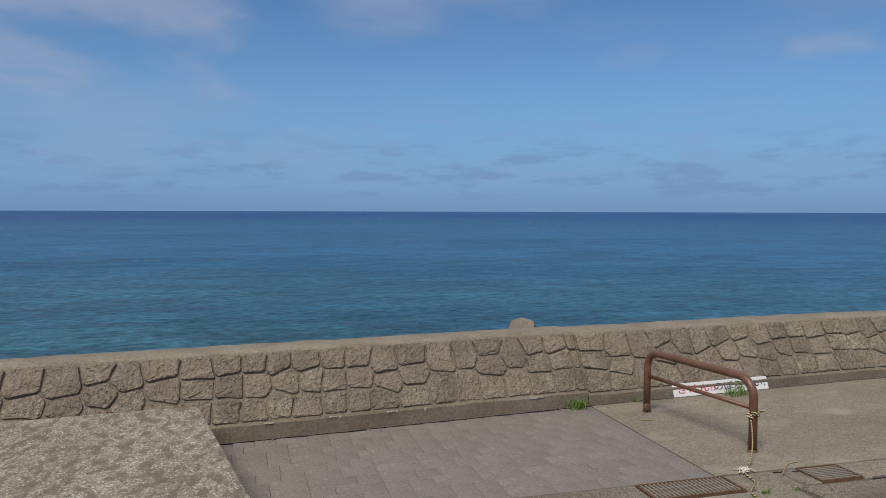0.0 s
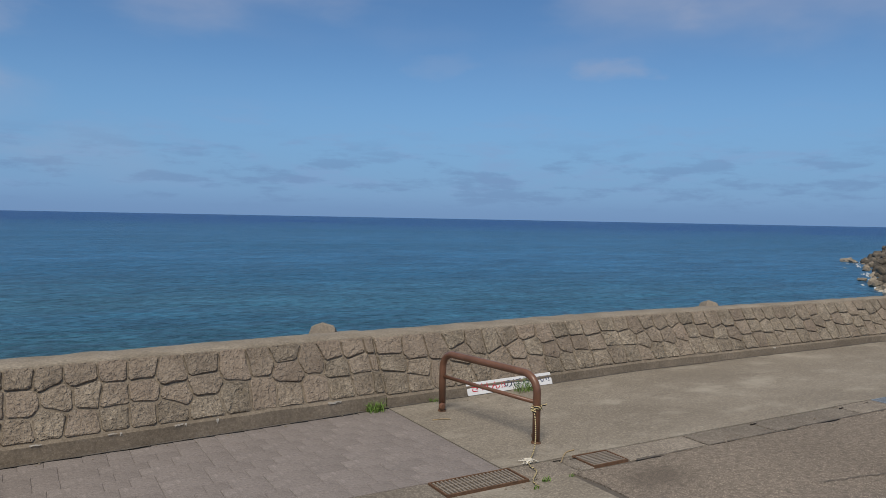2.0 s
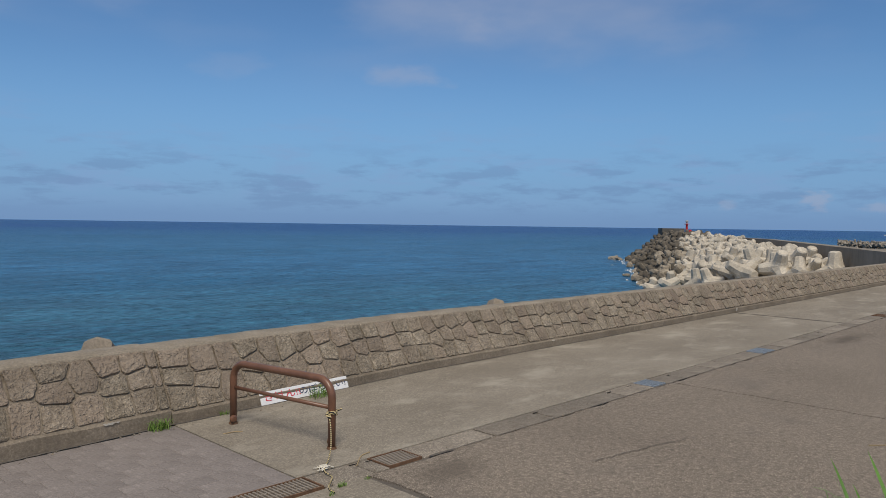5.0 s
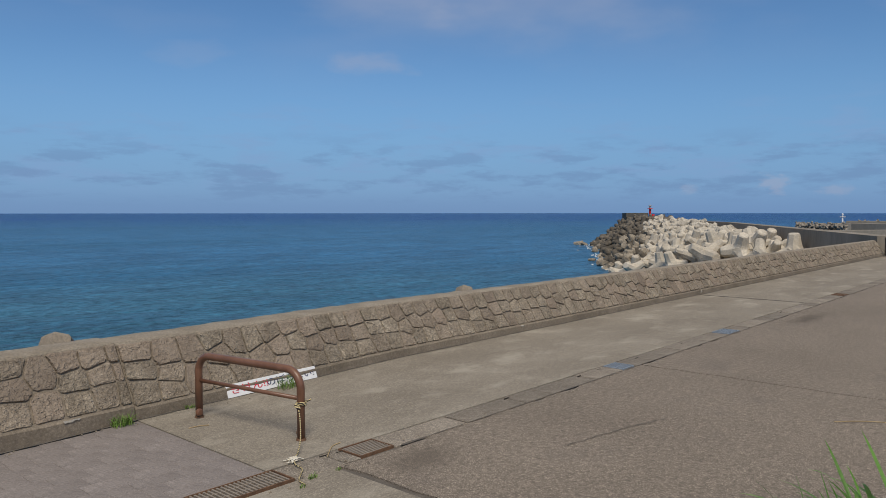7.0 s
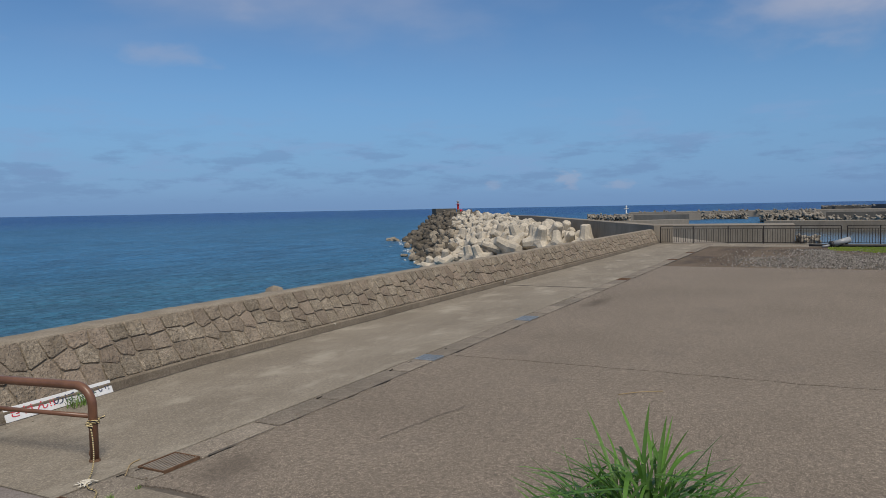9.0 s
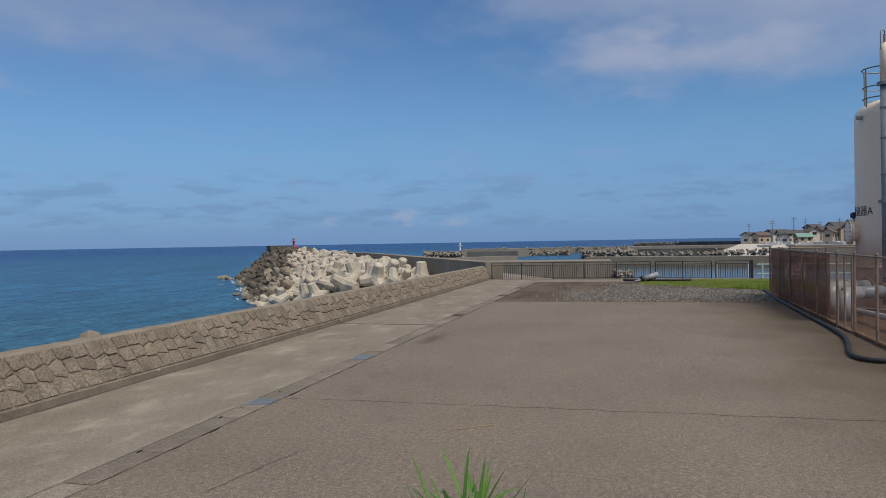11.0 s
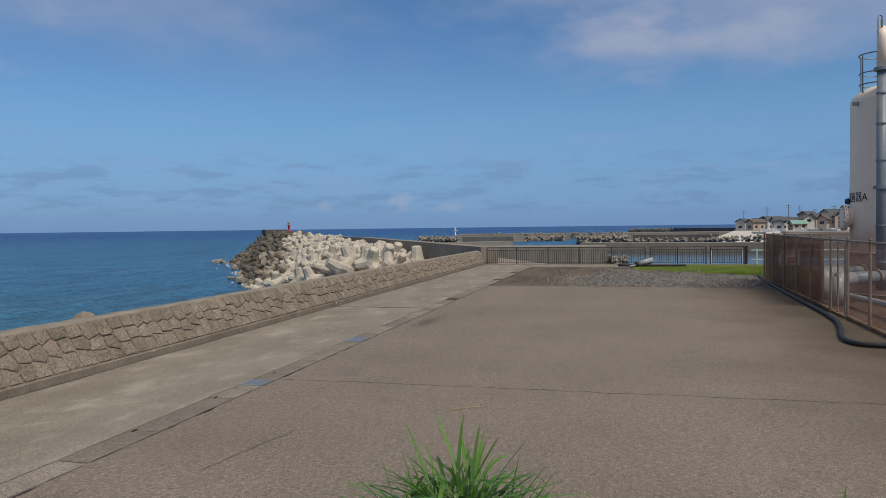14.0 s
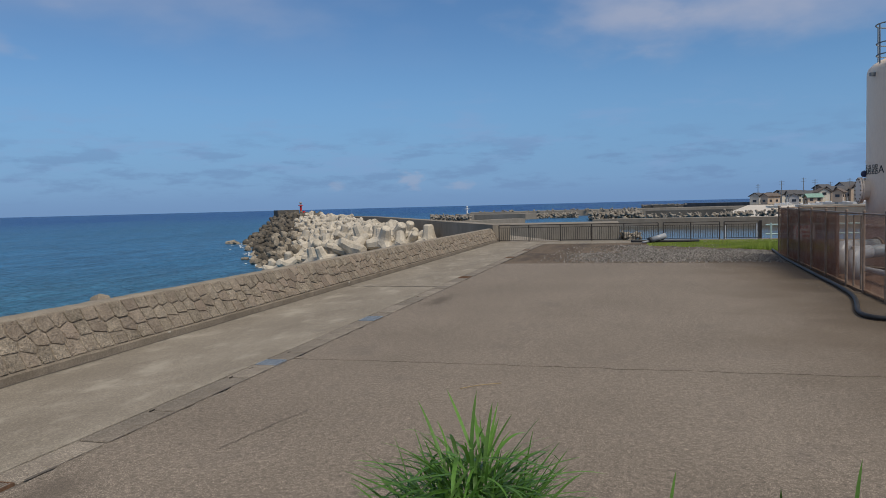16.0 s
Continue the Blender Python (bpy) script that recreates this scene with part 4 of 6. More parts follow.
def rope():
    p = RAIL_B
    e = empty("rope", pose(p.x, p.y, 0.0), "yellow and black twisted rope tied to the barrier", "rope")
    z0 = 0.40
    loop = [(0.054 * math.cos(t), 0.054 * math.sin(t), z0 + 0.012 * math.sin(2 * t)) for t in (2 * math.pi * k / 16 for k in range(17))]
    part("loop", tube(loop, 0.010, 8), M_ROPE, e, smooth=True)
    part("loop", tube([(x, y, z + 0.02 + 0.01 * x / 0.05) for x, y, z in loop], 0.010, 8), M_ROPE, e, smooth=True)
    part("knot", tube(smooth_line([(-0.055, -0.02, z0 + 0.03), (-0.09, -0.02, z0), (-0.06, -0.05, z0 - 0.03), (-0.05, -0.02, z0 - 0.005), (-0.08, 0.0, z0 + 0.01)]), 0.012, 8), M_ROPE, e, smooth=True)
    part("free_end", tube(smooth_line([(0.05, 0.0, z0 + 0.02), (0.085, -0.03, z0 + 0.03), (0.10, -0.05, z0 + 0.045)]), 0.009, 8), M_ROPE, e, smooth=True)
    q = Vector((4.62, 5.93, 0)) - p
    fall = [(-0.06, -0.03, z0 - 0.01), (-0.09, -0.10, 0.27), (-0.2, -0.25, 0.13), (-0.33, -0.38, 0.045), (q.x, q.y, 0.02)]
    part("fall", tube(smooth_line(fall), 0.007, 8), M_ROPE, e, smooth=True)
    part("tail", tube(smooth_line([(q.x, q.y, 0.018), (q.x - 0.08, q.y - 0.14, 0.022), (q.x - 0.10, q.y - 0.27, 0.016), (q.x - 0.30, q.y - 0.48, 0.02), (q.x - 0.34, q.y - 0.62, 0.018)]), 0.0075, 8), M_ROPE, e, smooth=True)
    rng = random.Random(3)
    bmk = bmesh.new()
    for k in range(9):
        a0 = rng.uniform(0, 6.3)
        c = Vector((q.x, q.y, 0.03))
        pts = [c + Vector((rng.uniform(-0.04, 0.04), rng.uniform(-0.04, 0.04), rng.uniform(-0.012, 0.012))) for _ in range(5)]
        pts.append(c + Vector((0.11 * math.cos(a0), 0.09 * math.sin(a0), -0.01)))
        add_tube(bmk, smooth_line(pts, 4), 0.005, 6)
    part("frayed_knot", bmk, M_ROPEW, e, "frayed white knot on the ground", smooth=True)


rope()


def warning_board():
    x0, x1 = 5.54, 7.12
    y0, y1 = wall_y(x0) - 0.05, wall_y(x1) - 0.05
    ln, hd = math.hypot(x1 - x0, y1 - y0), math.degrees(math.atan2(y1 - y0, x1 - x0))
    lean = 68
    base = pose(x0, y0, 0.012, 0, 0, hd) @ pose(0, 0, 0, lean, 0, 0)
    e = empty("warning_sign", base, "long white board with red and blue painted writing", "sign")
    h = 0.18
    part("board", box(0, ln, 0, h, -0.012, 0.0, 0.003), M_WHITE, e)
    for body, xc, mat, lab in (("きけん!!", 0.37, M_RED, "red painted words"), ("のぼらない!", 1.10, M_INK, "blue-black painted words")):
        me = text_mesh(body, 0.12)
        me.materials.clear()
        me.materials.append(mat)
        xs = [v.co.x for v in me.vertices] or [0, 1]
        w = max(xs) - min(xs)
        room = 0.60 if xc < 0.5 else 0.86
        o = shared("lettering", me, pose(xc, h / 2 + 0.0, 0.003) @ Matrix.Diagonal((room / max(w, 0.01), 1.05, 1, 1)), e)
        tagged(o, lab)


warning_board()


# ---- weeds, grass ----
def weed(x, y, n, size, seed, label):
    rng = random.Random(seed)
    bm = bmesh.new()
    for i in range(n):
        a, l = rng.uniform(0, 6.283), size * rng.uniform(0.5, 1.1)
        me = blade_mesh(l, 0.0045 * rng.uniform(0.7, 1.4), rng.uniform(0.5, 1.7))
        me.transform(pose(rng.uniform(-1, 1) * size * 0.7, rng.uniform(-0.35, 0.35) * size, 0, 0, 0, math.degrees(a)) @ pose(0, 0, 0, rng.uniform(-25, 5)))
        bm.from_mesh(me)
        bpy.data.meshes.remove(me)
    ob = part("weed", bm, M_WEED, None, smooth=True)
    ob.location = (x, y, 0.005)
    tagged(ob, label, "weed", kind="stuff")


M_WEED = material("weed_leaf", (0.10, 0.19, 0.03), (0.19, 0.29, 0.06), 4, 0.6, 0.0, 30, 0.15, vary=0.3, island=True)
weed(4.05, wall_y(4.05) - 0.10, 130, 0.17, 1, "bright green weed in the corner of wall and paving")
weed(6.45, wall_y(6.45) - 0.20, 100, 0.24, 2, "green grassy weed in front of the white board")
weed(4.95, wall_y(4.95) - 0.05, 30, 0.09, 5, "small green weed at the foot of the wall")
weed(4.45, 5.42, 30, 0.06, 6, "small yellow-green weeds in the gutter joint")
weed(4.75, 5.40, 16, 0.05, 8, "small yellow-green weeds in the gutter joint")
weed(4.25, 5.30, 16, 0.05, 9, "small yellow-green weeds in the gutter joint")
for pts, nm in (([(9.66, 2.27, 0.012), (9.85, 2.05, 0.02), (10.05, 1.78, 0.012)], "dry yellow stalk lying on the asphalt"),
                ([(4.50, 7.72, 0.012), (4.62, 7.70, 0.016), (4.72, 7.66, 0.012)], "short dry stalk lying on the concrete"),
                ([(4.9, 5.75, 0.02), (5.15, 5.98, 0.014), (5.3, 6.02, 0.014)], "thin dry stalk lying by the gutter")):
    tagged(part("dry_stalk", tube(smooth_line(pts, 4), 0.006, 6), M_DRY), nm, "dry stalk")

LEAVES = [blade_mesh(l, w, bd, dr) for l, w, bd, dr in ((0.42, 0.0085, 0.35, 0), (0.50, 0.0075, 0.7, 0.05), (0.34, 0.0085, 1.1, 0.1), (0.46, 0.007, 0.2, 0), (0.38, 0.009, 1.5, 0.15))]
for me in LEAVES:
    me.materials.append(M_GREEN)
STALK = blade_mesh(1.0, 0.004, 0.05)
STALK.materials.append(M_GREEN)


def reed_clump(x, y, n, spread, top, seed, label, floor=1.0, size=1.0, fan=0.93):
    """A clump of broad grass rooted on the bank: thin culms with long leaves at their upper ends."""
    rng = random.Random(seed)
    e = empty("grass_clump", pose(x, y, floor), label, "grass", "tall grass on the bank")
    for i in range(n):
        a = rng.uniform(0, 6.283)
        rr = spread * math.sqrt(rng.random())
        cx, cy = rr * math.cos(a), rr * math.sin(a)
        hgt = top * rng.uniform(0.80, 1.0) * (1 - 0.16 * (rr / max(spread, 0.01)) ** 2)
        root = max(0.0, hgt - rng.uniform(0.0, 0.15))
        if i % 4 == 0 or n < 20:
            shared("culm", STALK, pose(cx * 0.75, cy * 0.75 - 0.024, 0) @ Matrix.Diagonal((1, 1, root + 0.012, 1)), e)
        lean = rng.uniform(28, 106) if rng.random() < fan else rng.uniform(0, 24)
        s = size * rng.choice((0.26, 0.32, 0.38, 0.45, 0.52)) * rng.uniform(0.9, 1.1)
        if lean < 36:
            s *= 0.8
        shared("leaf", rng.choice(LEAVES), pose(cx * 0.75, cy * 0.75, root, 0, 0, math.degrees(a) - 90 + rng.uniform(-50, 50)) @ pose(0, 0, 0, -lean)
               @ Matrix.Diagonal((s * rng.uniform(1.7, 2.7), s, s, 1)), e)


reed_clump(2.08, 0.37, 1100, 0.24, 0.85, 21, "bright green clump of broad-leaved grass on the bank")
reed_clump(2.00, 0.66, 7, 0.05, 0.74, 22, "thin grass stems with a dark seed head on the bank", size=0.8)
reed_clump(1.85, 0.80, 3, 0.04, 0.66, 23, "single thin grass stem on the bank", size=0.8)
reed_clump(2.10, -0.40, 8, 0.03, 0.81, 25, "few upright grass blades on the bank", fan=0.2)
reed_clump(2.12, -0.13, 6, 0.03, 0.72, 26, "few low grass blades on the bank", fan=0.2)
reed_clump(2.08, -0.54, 8, 0.03, 0.70, 27, "few upright grass blades on the bank", fan=0.2)

# ---- gravel, soil, turf at the end of the asphalt ----
tagged(part("soil", prism([(30.22, 5.46), (44.58, 5.46), (44.58, -5.9), (30.22, -5.4)], -0.055, -0.012), M_SOIL), "dark damp soil patch beyond the asphalt", "soil", kind="structure")


def gravel_mound():
    rng = random.Random(31)
    vs, fs = [], []
    base = [(-0.5, -0.35, 0), (0.5, -0.4, 0), (0.45, 0.4, 0), (-0.4, 0.45, 0), (-0.25, -0.2, 0.6), (0.3, -0.2, 0.55), (0.2, 0.25, 0.65), (-0.25, 0.2, 0.5)]
    quads = [(4, 5, 6, 7), (0, 1, 5, 4), (1, 2, 6, 5), (2, 3, 7, 6), (3, 0, 4, 7)]
    k = 0
    while k < 9000:
        x, y = rng.uniform(30.25, 42.5), rng.uniform(-5.8, 4.2)
        dens = min(1, max(0, (x - 30.0) / 2.0)) * min(1, max(0, (44.0 - x) / 3.0))
        dens *= min(1, max(0.04, (3.6 - y) / 3.5)) if x < 36 else min(1, max(0.03, (2.2 - y) / 3.0))
        dens *= 0.35 + 0.9 * max(0, noise.noise((x * 0.35, y * 0.5, 2)) + 0.5)
        if y < -0.8 and x > 37.5 + 0.35 * (y + 5):
            dens *= 0.1
        if rng.random() > dens:
            continue
        k += 1
        s = rng.uniform(0.03, 0.085)
        a = rng.uniform(0, 6.283)
        c, sn = math.cos(a) * s, math.sin(a) * s
        n0 = len(vs)
        for bx, by, bz in base:
            vs.append((x + bx * c - by * sn, y + bx * sn + by * c, -0.012 + bz * s * rng.uniform(0.8, 1.2)))
        fs += [tuple(n0 + q for q in f) for f in quads]
    me = bpy.data.meshes.new("gravel")
    me.from_pydata(vs, [], fs)
    me.materials.append(M_GRAVEL)
    tagged(new("gravel", me), "loose grey gravel strewn over dark soil", "gravel", kind="stuff")


gravel_mound()


def turf():
    rng = random.Random(41)
    vs, fs = [], []
    k = 0
    while k < 52000:
        x, y = rng.uniform(36.0, 46.5), rng.uniform(-8.5, -0.5)
        edge = 41.6 + 0.85 * (y + 1.0) + 0.8 * noise.noise((x, y * 1.5, 3))
        if x < edge:
            continue
        k += 1
        lush = min(1, max(0, (-3.6 - y) / 2.5)) * min(1, max(0, (40.5 - x) / 2.5 + 0.3))
        h = rng.uniform(0.02, 0.06) * (1 + 3.4 * lush)
        a = rng.uniform(0, 6.283)
        w = rng.uniform(0.006, 0.014)
        dx, dy = math.cos(a), math.sin(a)
        n0 = len(vs)
        bx, by = rng.uniform(-0.4, 0.4) * h, rng.uniform(-0.4, 0.4) * h
        vs += [(x - dx * w, y - dy * w, -0.02), (x + dx * w, y + dy * w, -0.02), (x + bx, y + by, h)]
        fs.append((n0, n0 + 1, n0 + 2))
    me = bpy.data.meshes.new("turf")
    me.from_pydata(vs, [], fs)
    me.materials.append(M_TURF)
    tagged(new("turf", me), "bright green grass between gravel and quay edge", "grass", kind="stuff")


turf()
tagged(part("verge", prism([(36.9, -5.9), (38.6, -3.8), (41.4, -1.2), (44.56, -0.8), (46.8, -9.5), (36.9, -9.5)], -0.05, -0.008), M_SOIL), "soil under the grass verge", "verge", kind="structure")


# ---- dark quay railing ----
def quay_railing():
    y_hi, y_lo, x = 8.85, -6.9, 47.15
    posts = [8.70, 6.76, 4.76, 2.81, 0.84, -1.2, -1.5, -3.1, -4.75, -5.0, -6.9]
    bounds = [(8.70, -1.2), (-1.5, -4.75), (-5.0, -6.9)]
    e = empty("railing", pose(x, 0, 0), "dark brown steel railing with upright bars along the quay", "railing")
    post = box(-0.03, 0.03, -0.03, 0.03, 0, 1.06, 0.004)
    me = bpy.data.meshes.new("post")
    post.to_mesh(me)
    post.free()
    me.materials.append(M_FENCE)
    for y in posts:
        shared("post", me, pose(0, y, 0), e)
    barb = box(-0.011, 0.011, -0.013, 0.013, 0.12, 0.90)
    bme = bpy.data.meshes.new("bar")
    barb.to_mesh(bme)
    barb.free()
    bme.materials.append(M_FENCE)
    for a, b in bounds:
        part("top_rail", box(-0.025, 0.025, b, a, 1.06, 1.10, 0.004), M_FENCE, e)
        part("upper_rail", box(-0.014, 0.014, b + 0.032, a - 0.032, 0.90, 0.93), M_FENCE, e)
        part("lower_rail", box(-0.014, 0.014, b + 0.032, a - 0.032, 0.09, 0.12), M_FENCE, e)
        n = int((a - b) / 0.135)
        for i in range(1, n):
            y = b + (a - b) * i / n
            if min(abs(y - q) for q in posts) > 0.05:
                shared("bar", bme, pose(0, y, 0), e)
    part("end_post", box(-0.06, 0.06, -7.10, -6.95, 0.0, 1.12, 0.01), M_FENCE, e, "thick dark end post")


quay_railing()
# kerb on which the railing stands
tagged(part("kerb", box(46.95, 47.38, -9.0, 8.9, 0.0, 0.035, 0.006), M_QUAY), "low concrete kerb under the quay railing", "kerb", kind="structure")


def fallen_drum():
    """A pale pipe offcut lying on the turf, with a black pipe beside it."""
    y0 = -1.05
    e = empty("pipe_offcut", pose(44.3, 0.0, 0.0), "pale concrete pipe offcut propped on the ground", "pipe")
    part("shell", tube([(0.0, y0 + 0.35, 0.16), (0.3, y0 - 0.50, 0.42)], 0.15, 18), M_PVC, e, smooth=True)
    part("socket", tube([(-0.04, y0 + 0.44, 0.14), (0.02, y0 + 0.3, 0.18)], 0.18, 18), M_HOSE, e, "black socket end", smooth=True)
    part("prop", tube([(-0.3, y0 + 0.8, 0.05), (-0.05, y0 + 0.4, 0.12)], 0.06, 12), M_PVC, e, smooth=True)
    part("foot", box(0.2, 0.35, y0 - 0.4, y0 - 0.25, 0.0, 0.28, 0.02), M_HOSE, e)
    tagged(part("drain_pipe", tube(smooth_line([(44.7, 0.4, 0.09), (44.5, -1.5, 0.09), (44.7, -3.4, 0.09)]), 0.07, 10), M_HOSE, smooth=True), "black plastic pipe lying on the ground", "pipe")


fallen_drum()


# ---- chain-link compound ----
FY0, FX0, FX1 = -5.80, 34.0, 14.5      # far corner, near end


def fence_y(x):
    return -5.42 - 0.38 * (x - 18.0) / 16.0


def chain_fence():
    e = empty("chain_link_fence", pose(0, 0, 0), "rusty chain-link fence on galvanised posts beside the asphalt", "fence")
    xs = [34.0, 31.7, 29.4, 27.1, 24.9, 22.35, 20.6, 18.7, 16.7, 14.6]
    post = tube([(0, 0, -0.05), (0, 0, 2.05)], 0.034, 10)
    me = bpy.data.meshes.new("post")
    post.to_mesh(me)
    post.free()
    me.materials.append(M_GALV)
    for x in xs:
        shared("post", me, pose(x, fence_y(x), 0), e)
        cap = part("post_cap", lathe([(0.036, 0), (0.042, 0.01), (0.036, 0.04), (0.0, 0.055)], 10), M_GALV, e)
        cap.location = (x, fence_y(x), 2.04)
    for x0, x1 in zip(xs, xs[1:]):
        part("top_rail", tube([(x0, fence_y(x0), 2.0), (x1, fence_y(x1), 2.0)], 0.024, 8), M_GALV, e)
        if not 20.5 < x1 < 20.7:
            part("bottom_rail", tube([(x0, fence_y(x0), 0.08), (x1, fence_y(x1), 0.08)], 0.018, 8), M_RUST, e)

    def mesh_panel(p0, p1, z0, z1, pitch, w):
        """Diagonal wires both ways, cut to the panel."""
        a, b = Vector(p0), Vector(p1)
        ln = (b - a).length
        d = (b - a) / ln
        nrm = Vector((-d.y, d.x, 0))
        h = z1 - z0
        vs, fs = [], []
        for sgn in (1, -1):
            s = -h
            while s < ln + h:
                lo, hi = s, s + sgn * h
                t0, t1 = 0.0, 1.0
                for bound, inside in ((0.0, 1), (ln, -1)):
                    f0, f1 = (lo - bound) * inside, (hi - bound) * inside
                    if f0 < 0 and f1 < 0:
                        t0, t1 = 1, 0
                    elif f0 < 0:
                        t0 = max(t0, f0 / (f0 - f1))
                    elif f1 < 0:
                        t1 = min(t1, f0 / (f0 - f1))
                if t1 - t0 > 0.02:
                    q0 = a + d * (lo + (hi - lo) * t0) + Vector((0, 0, z0 + h * t0))
                    q1 = a + d * (lo + (hi - lo) * t1) + Vector((0, 0, z0 + h * t1))
                    along = (q1 - q0).normalized()
                    side = along.cross(nrm) * w
                    dep = nrm * w
                    n0 = len(vs)
                    for q in (q0, q1):
                        for k in (side, dep * 1.0, -side):
                            vs.append(q + k + nrm * (0.003 * sgn))
                    fs += [(n0, n0 + 1, n0 + 4, n0 + 3), (n0 + 1, n0 + 2, n0 + 5, n0 + 4), (n0 + 2, n0, n0 + 3, n0 + 5)]
                s += pitch
        m2 = bpy.data.meshes.new("wire_mesh")
        m2.from_pydata([tuple(v) for v in vs], [], fs)
        m2.materials.append(M_WIRE)
        o = new("wire_mesh", m2)
        o.parent = e
        tagged(o, "rust-brown diamond wire mesh")

    for x0, x1 in zip(xs, xs[1:]):
        mesh_panel((x0, fence_y(x0) + 0.02, 0), (x1, fence_y(x1) + 0.02, 0), 0.06, 2.0, 0.072, 0.0026)
    # the far end turns away from the asphalt
    for y in (-8.0, -10.3):
        shared("post", me, pose(34.05, y, 0), e)
    part("top_rail", tube([(34.0, -5.8, 2.0), (34.05, -10.3, 2.0)], 0.024, 8), M_GALV, e)
    mesh_panel((34.0, -5.8, 0), (34.05, -10.3, 0), 0.06, 2.0, 0.072, 0.0026)
    # wind net tied behind the far panels
    bmn = bmesh.new()
    q = [bmn.verts.new(v) for v in ((33.95, fence_y(33.95) - 0.05, 0.10), (23.4, fence_y(23.4) - 0.05, 0.10), (23.4, fence_y(23.4) - 0.05, 1.96), (33.95, fence_y(33.95) - 0.05, 1.96))]
    bmn.faces.new(q)
    part("wind_net", bmn, M_NET, e, "brown see-through wind net")
    # gate leaf
    gate = part("gate_frame", tube([(22.22, fence_y(22.22) + 0.03, 0.10), (22.22, fence_y(22.22) + 0.03, 1.95)], 0.026, 8), M_GALV, e, "galvanised gate frame")
    add = bmesh.new()
    for x in (21.45, 20.72):
        add_tube(add, [(x, fence_y(x) + 0.03, 0.10), (x, fence_y(x) + 0.03, 1.95)], 0.024, 8)
    part("gate_stile", add, M_GALV, gate)
    part("gate_latch", box(21.38, 21.52, fence_y(21.45) + 0.05, fence_y(21.45) + 0.09, 1.05, 1.13, 0.006), M_GALV, gate)


chain_fence()
tagged(part("kerb", prism([(14.0, -5.34), (14.0, -5.52), (34.1, -5.98), (34.1, -5.80)], -0.05, 0.05), M_KERB), "rust-stained concrete kerb under the fence", "kerb", kind="structure")
tagged(part("yard", prism([(12.0, -5.5), (34.1, -5.97), (36.8, -6.0), (36.8, -22), (12.0, -22)], -0.055, 0.0), M_DIRT), "red-brown dirt yard behind the fence", "yard", kind="structure")

hose_line = [(36.8, -6.0, 0.06), (34.0, -5.78, 0.06), (31.9, -5.62, 0.06), (29.0, -5.48, 0.06), (26.3, -5.36, 0.06), (23.9, -5.27, 0.06), (22.4, -5.22, 0.06), (21.2, -5.16, 0.06),
             (19.7, -5.02, 0.06), (18.3, -4.74, 0.06), (17.4, -4.52, 0.06), (16.65, -4.42, 0.06), (16.2, -4.56, 0.06), (16.05, -4.95, 0.06), (15.9, -5.2, 0.06), (15.4, -5.2, 0.06), (14.2, -5.15, 0.06)]
tagged(part("hose", tube(smooth_line(hose_line, 5), 0.050, 12), M_HOSE, smooth=True), "thick black hose lying along the fence", "hose")


def grit():
    """Loose stones and crumbs washed against the fence, the gutter and the wall."""
    rng = random.Random(61)
    vs, fs = [], []
    for k in range(330):
        if k < 80:
            x = rng.uniform(14.5, 31)
            y, s = fence_y(x) + 0.62 + abs(rng.gauss(0, 0.22)) - 0.30 * rng.random(), rng.uniform(0.008, 0.02)
        elif k < 220:
            x = rng.uniform(2.5, 30)
            y, s = EDGE + rng.gauss(0.0, 0.10), rng.uniform(0.006, 0.016)
        else:
            x = rng.uniform(0.0, 24)
            y, s = wall_y(x) - 0.05 - abs(rng.gauss(0, 0.10)), rng.uniform(0.006, 0.016)
        n0, z = len(vs), 0.008
        for bx, by, bz in ((-1, -0.7, 0), (0.9, -0.8, 0), (1, 0.8, 0), (-0.8, 0.9, 0), (0.1, -0.1, 1.0)):
            vs.append((x + bx * s * rng.uniform(0.6, 1.1), y + by * s * rng.uniform(0.6, 1.1), z + bz * s))
        fs += [(n0, n0 + 1, n0 + 4), (n0 + 1, n0 + 2, n0 + 4), (n0 + 2, n0 + 3, n0 + 4), (n0 + 3, n0, n0 + 4)]
    me = bpy.data.meshes.new("grit")
    me.from_pydata(vs, [], fs)
    me.materials.append(M_WALLBLOCK)
    tagged(new("grit", me), "loose grey grit on the paving", "grit", kind="stuff")


grit()


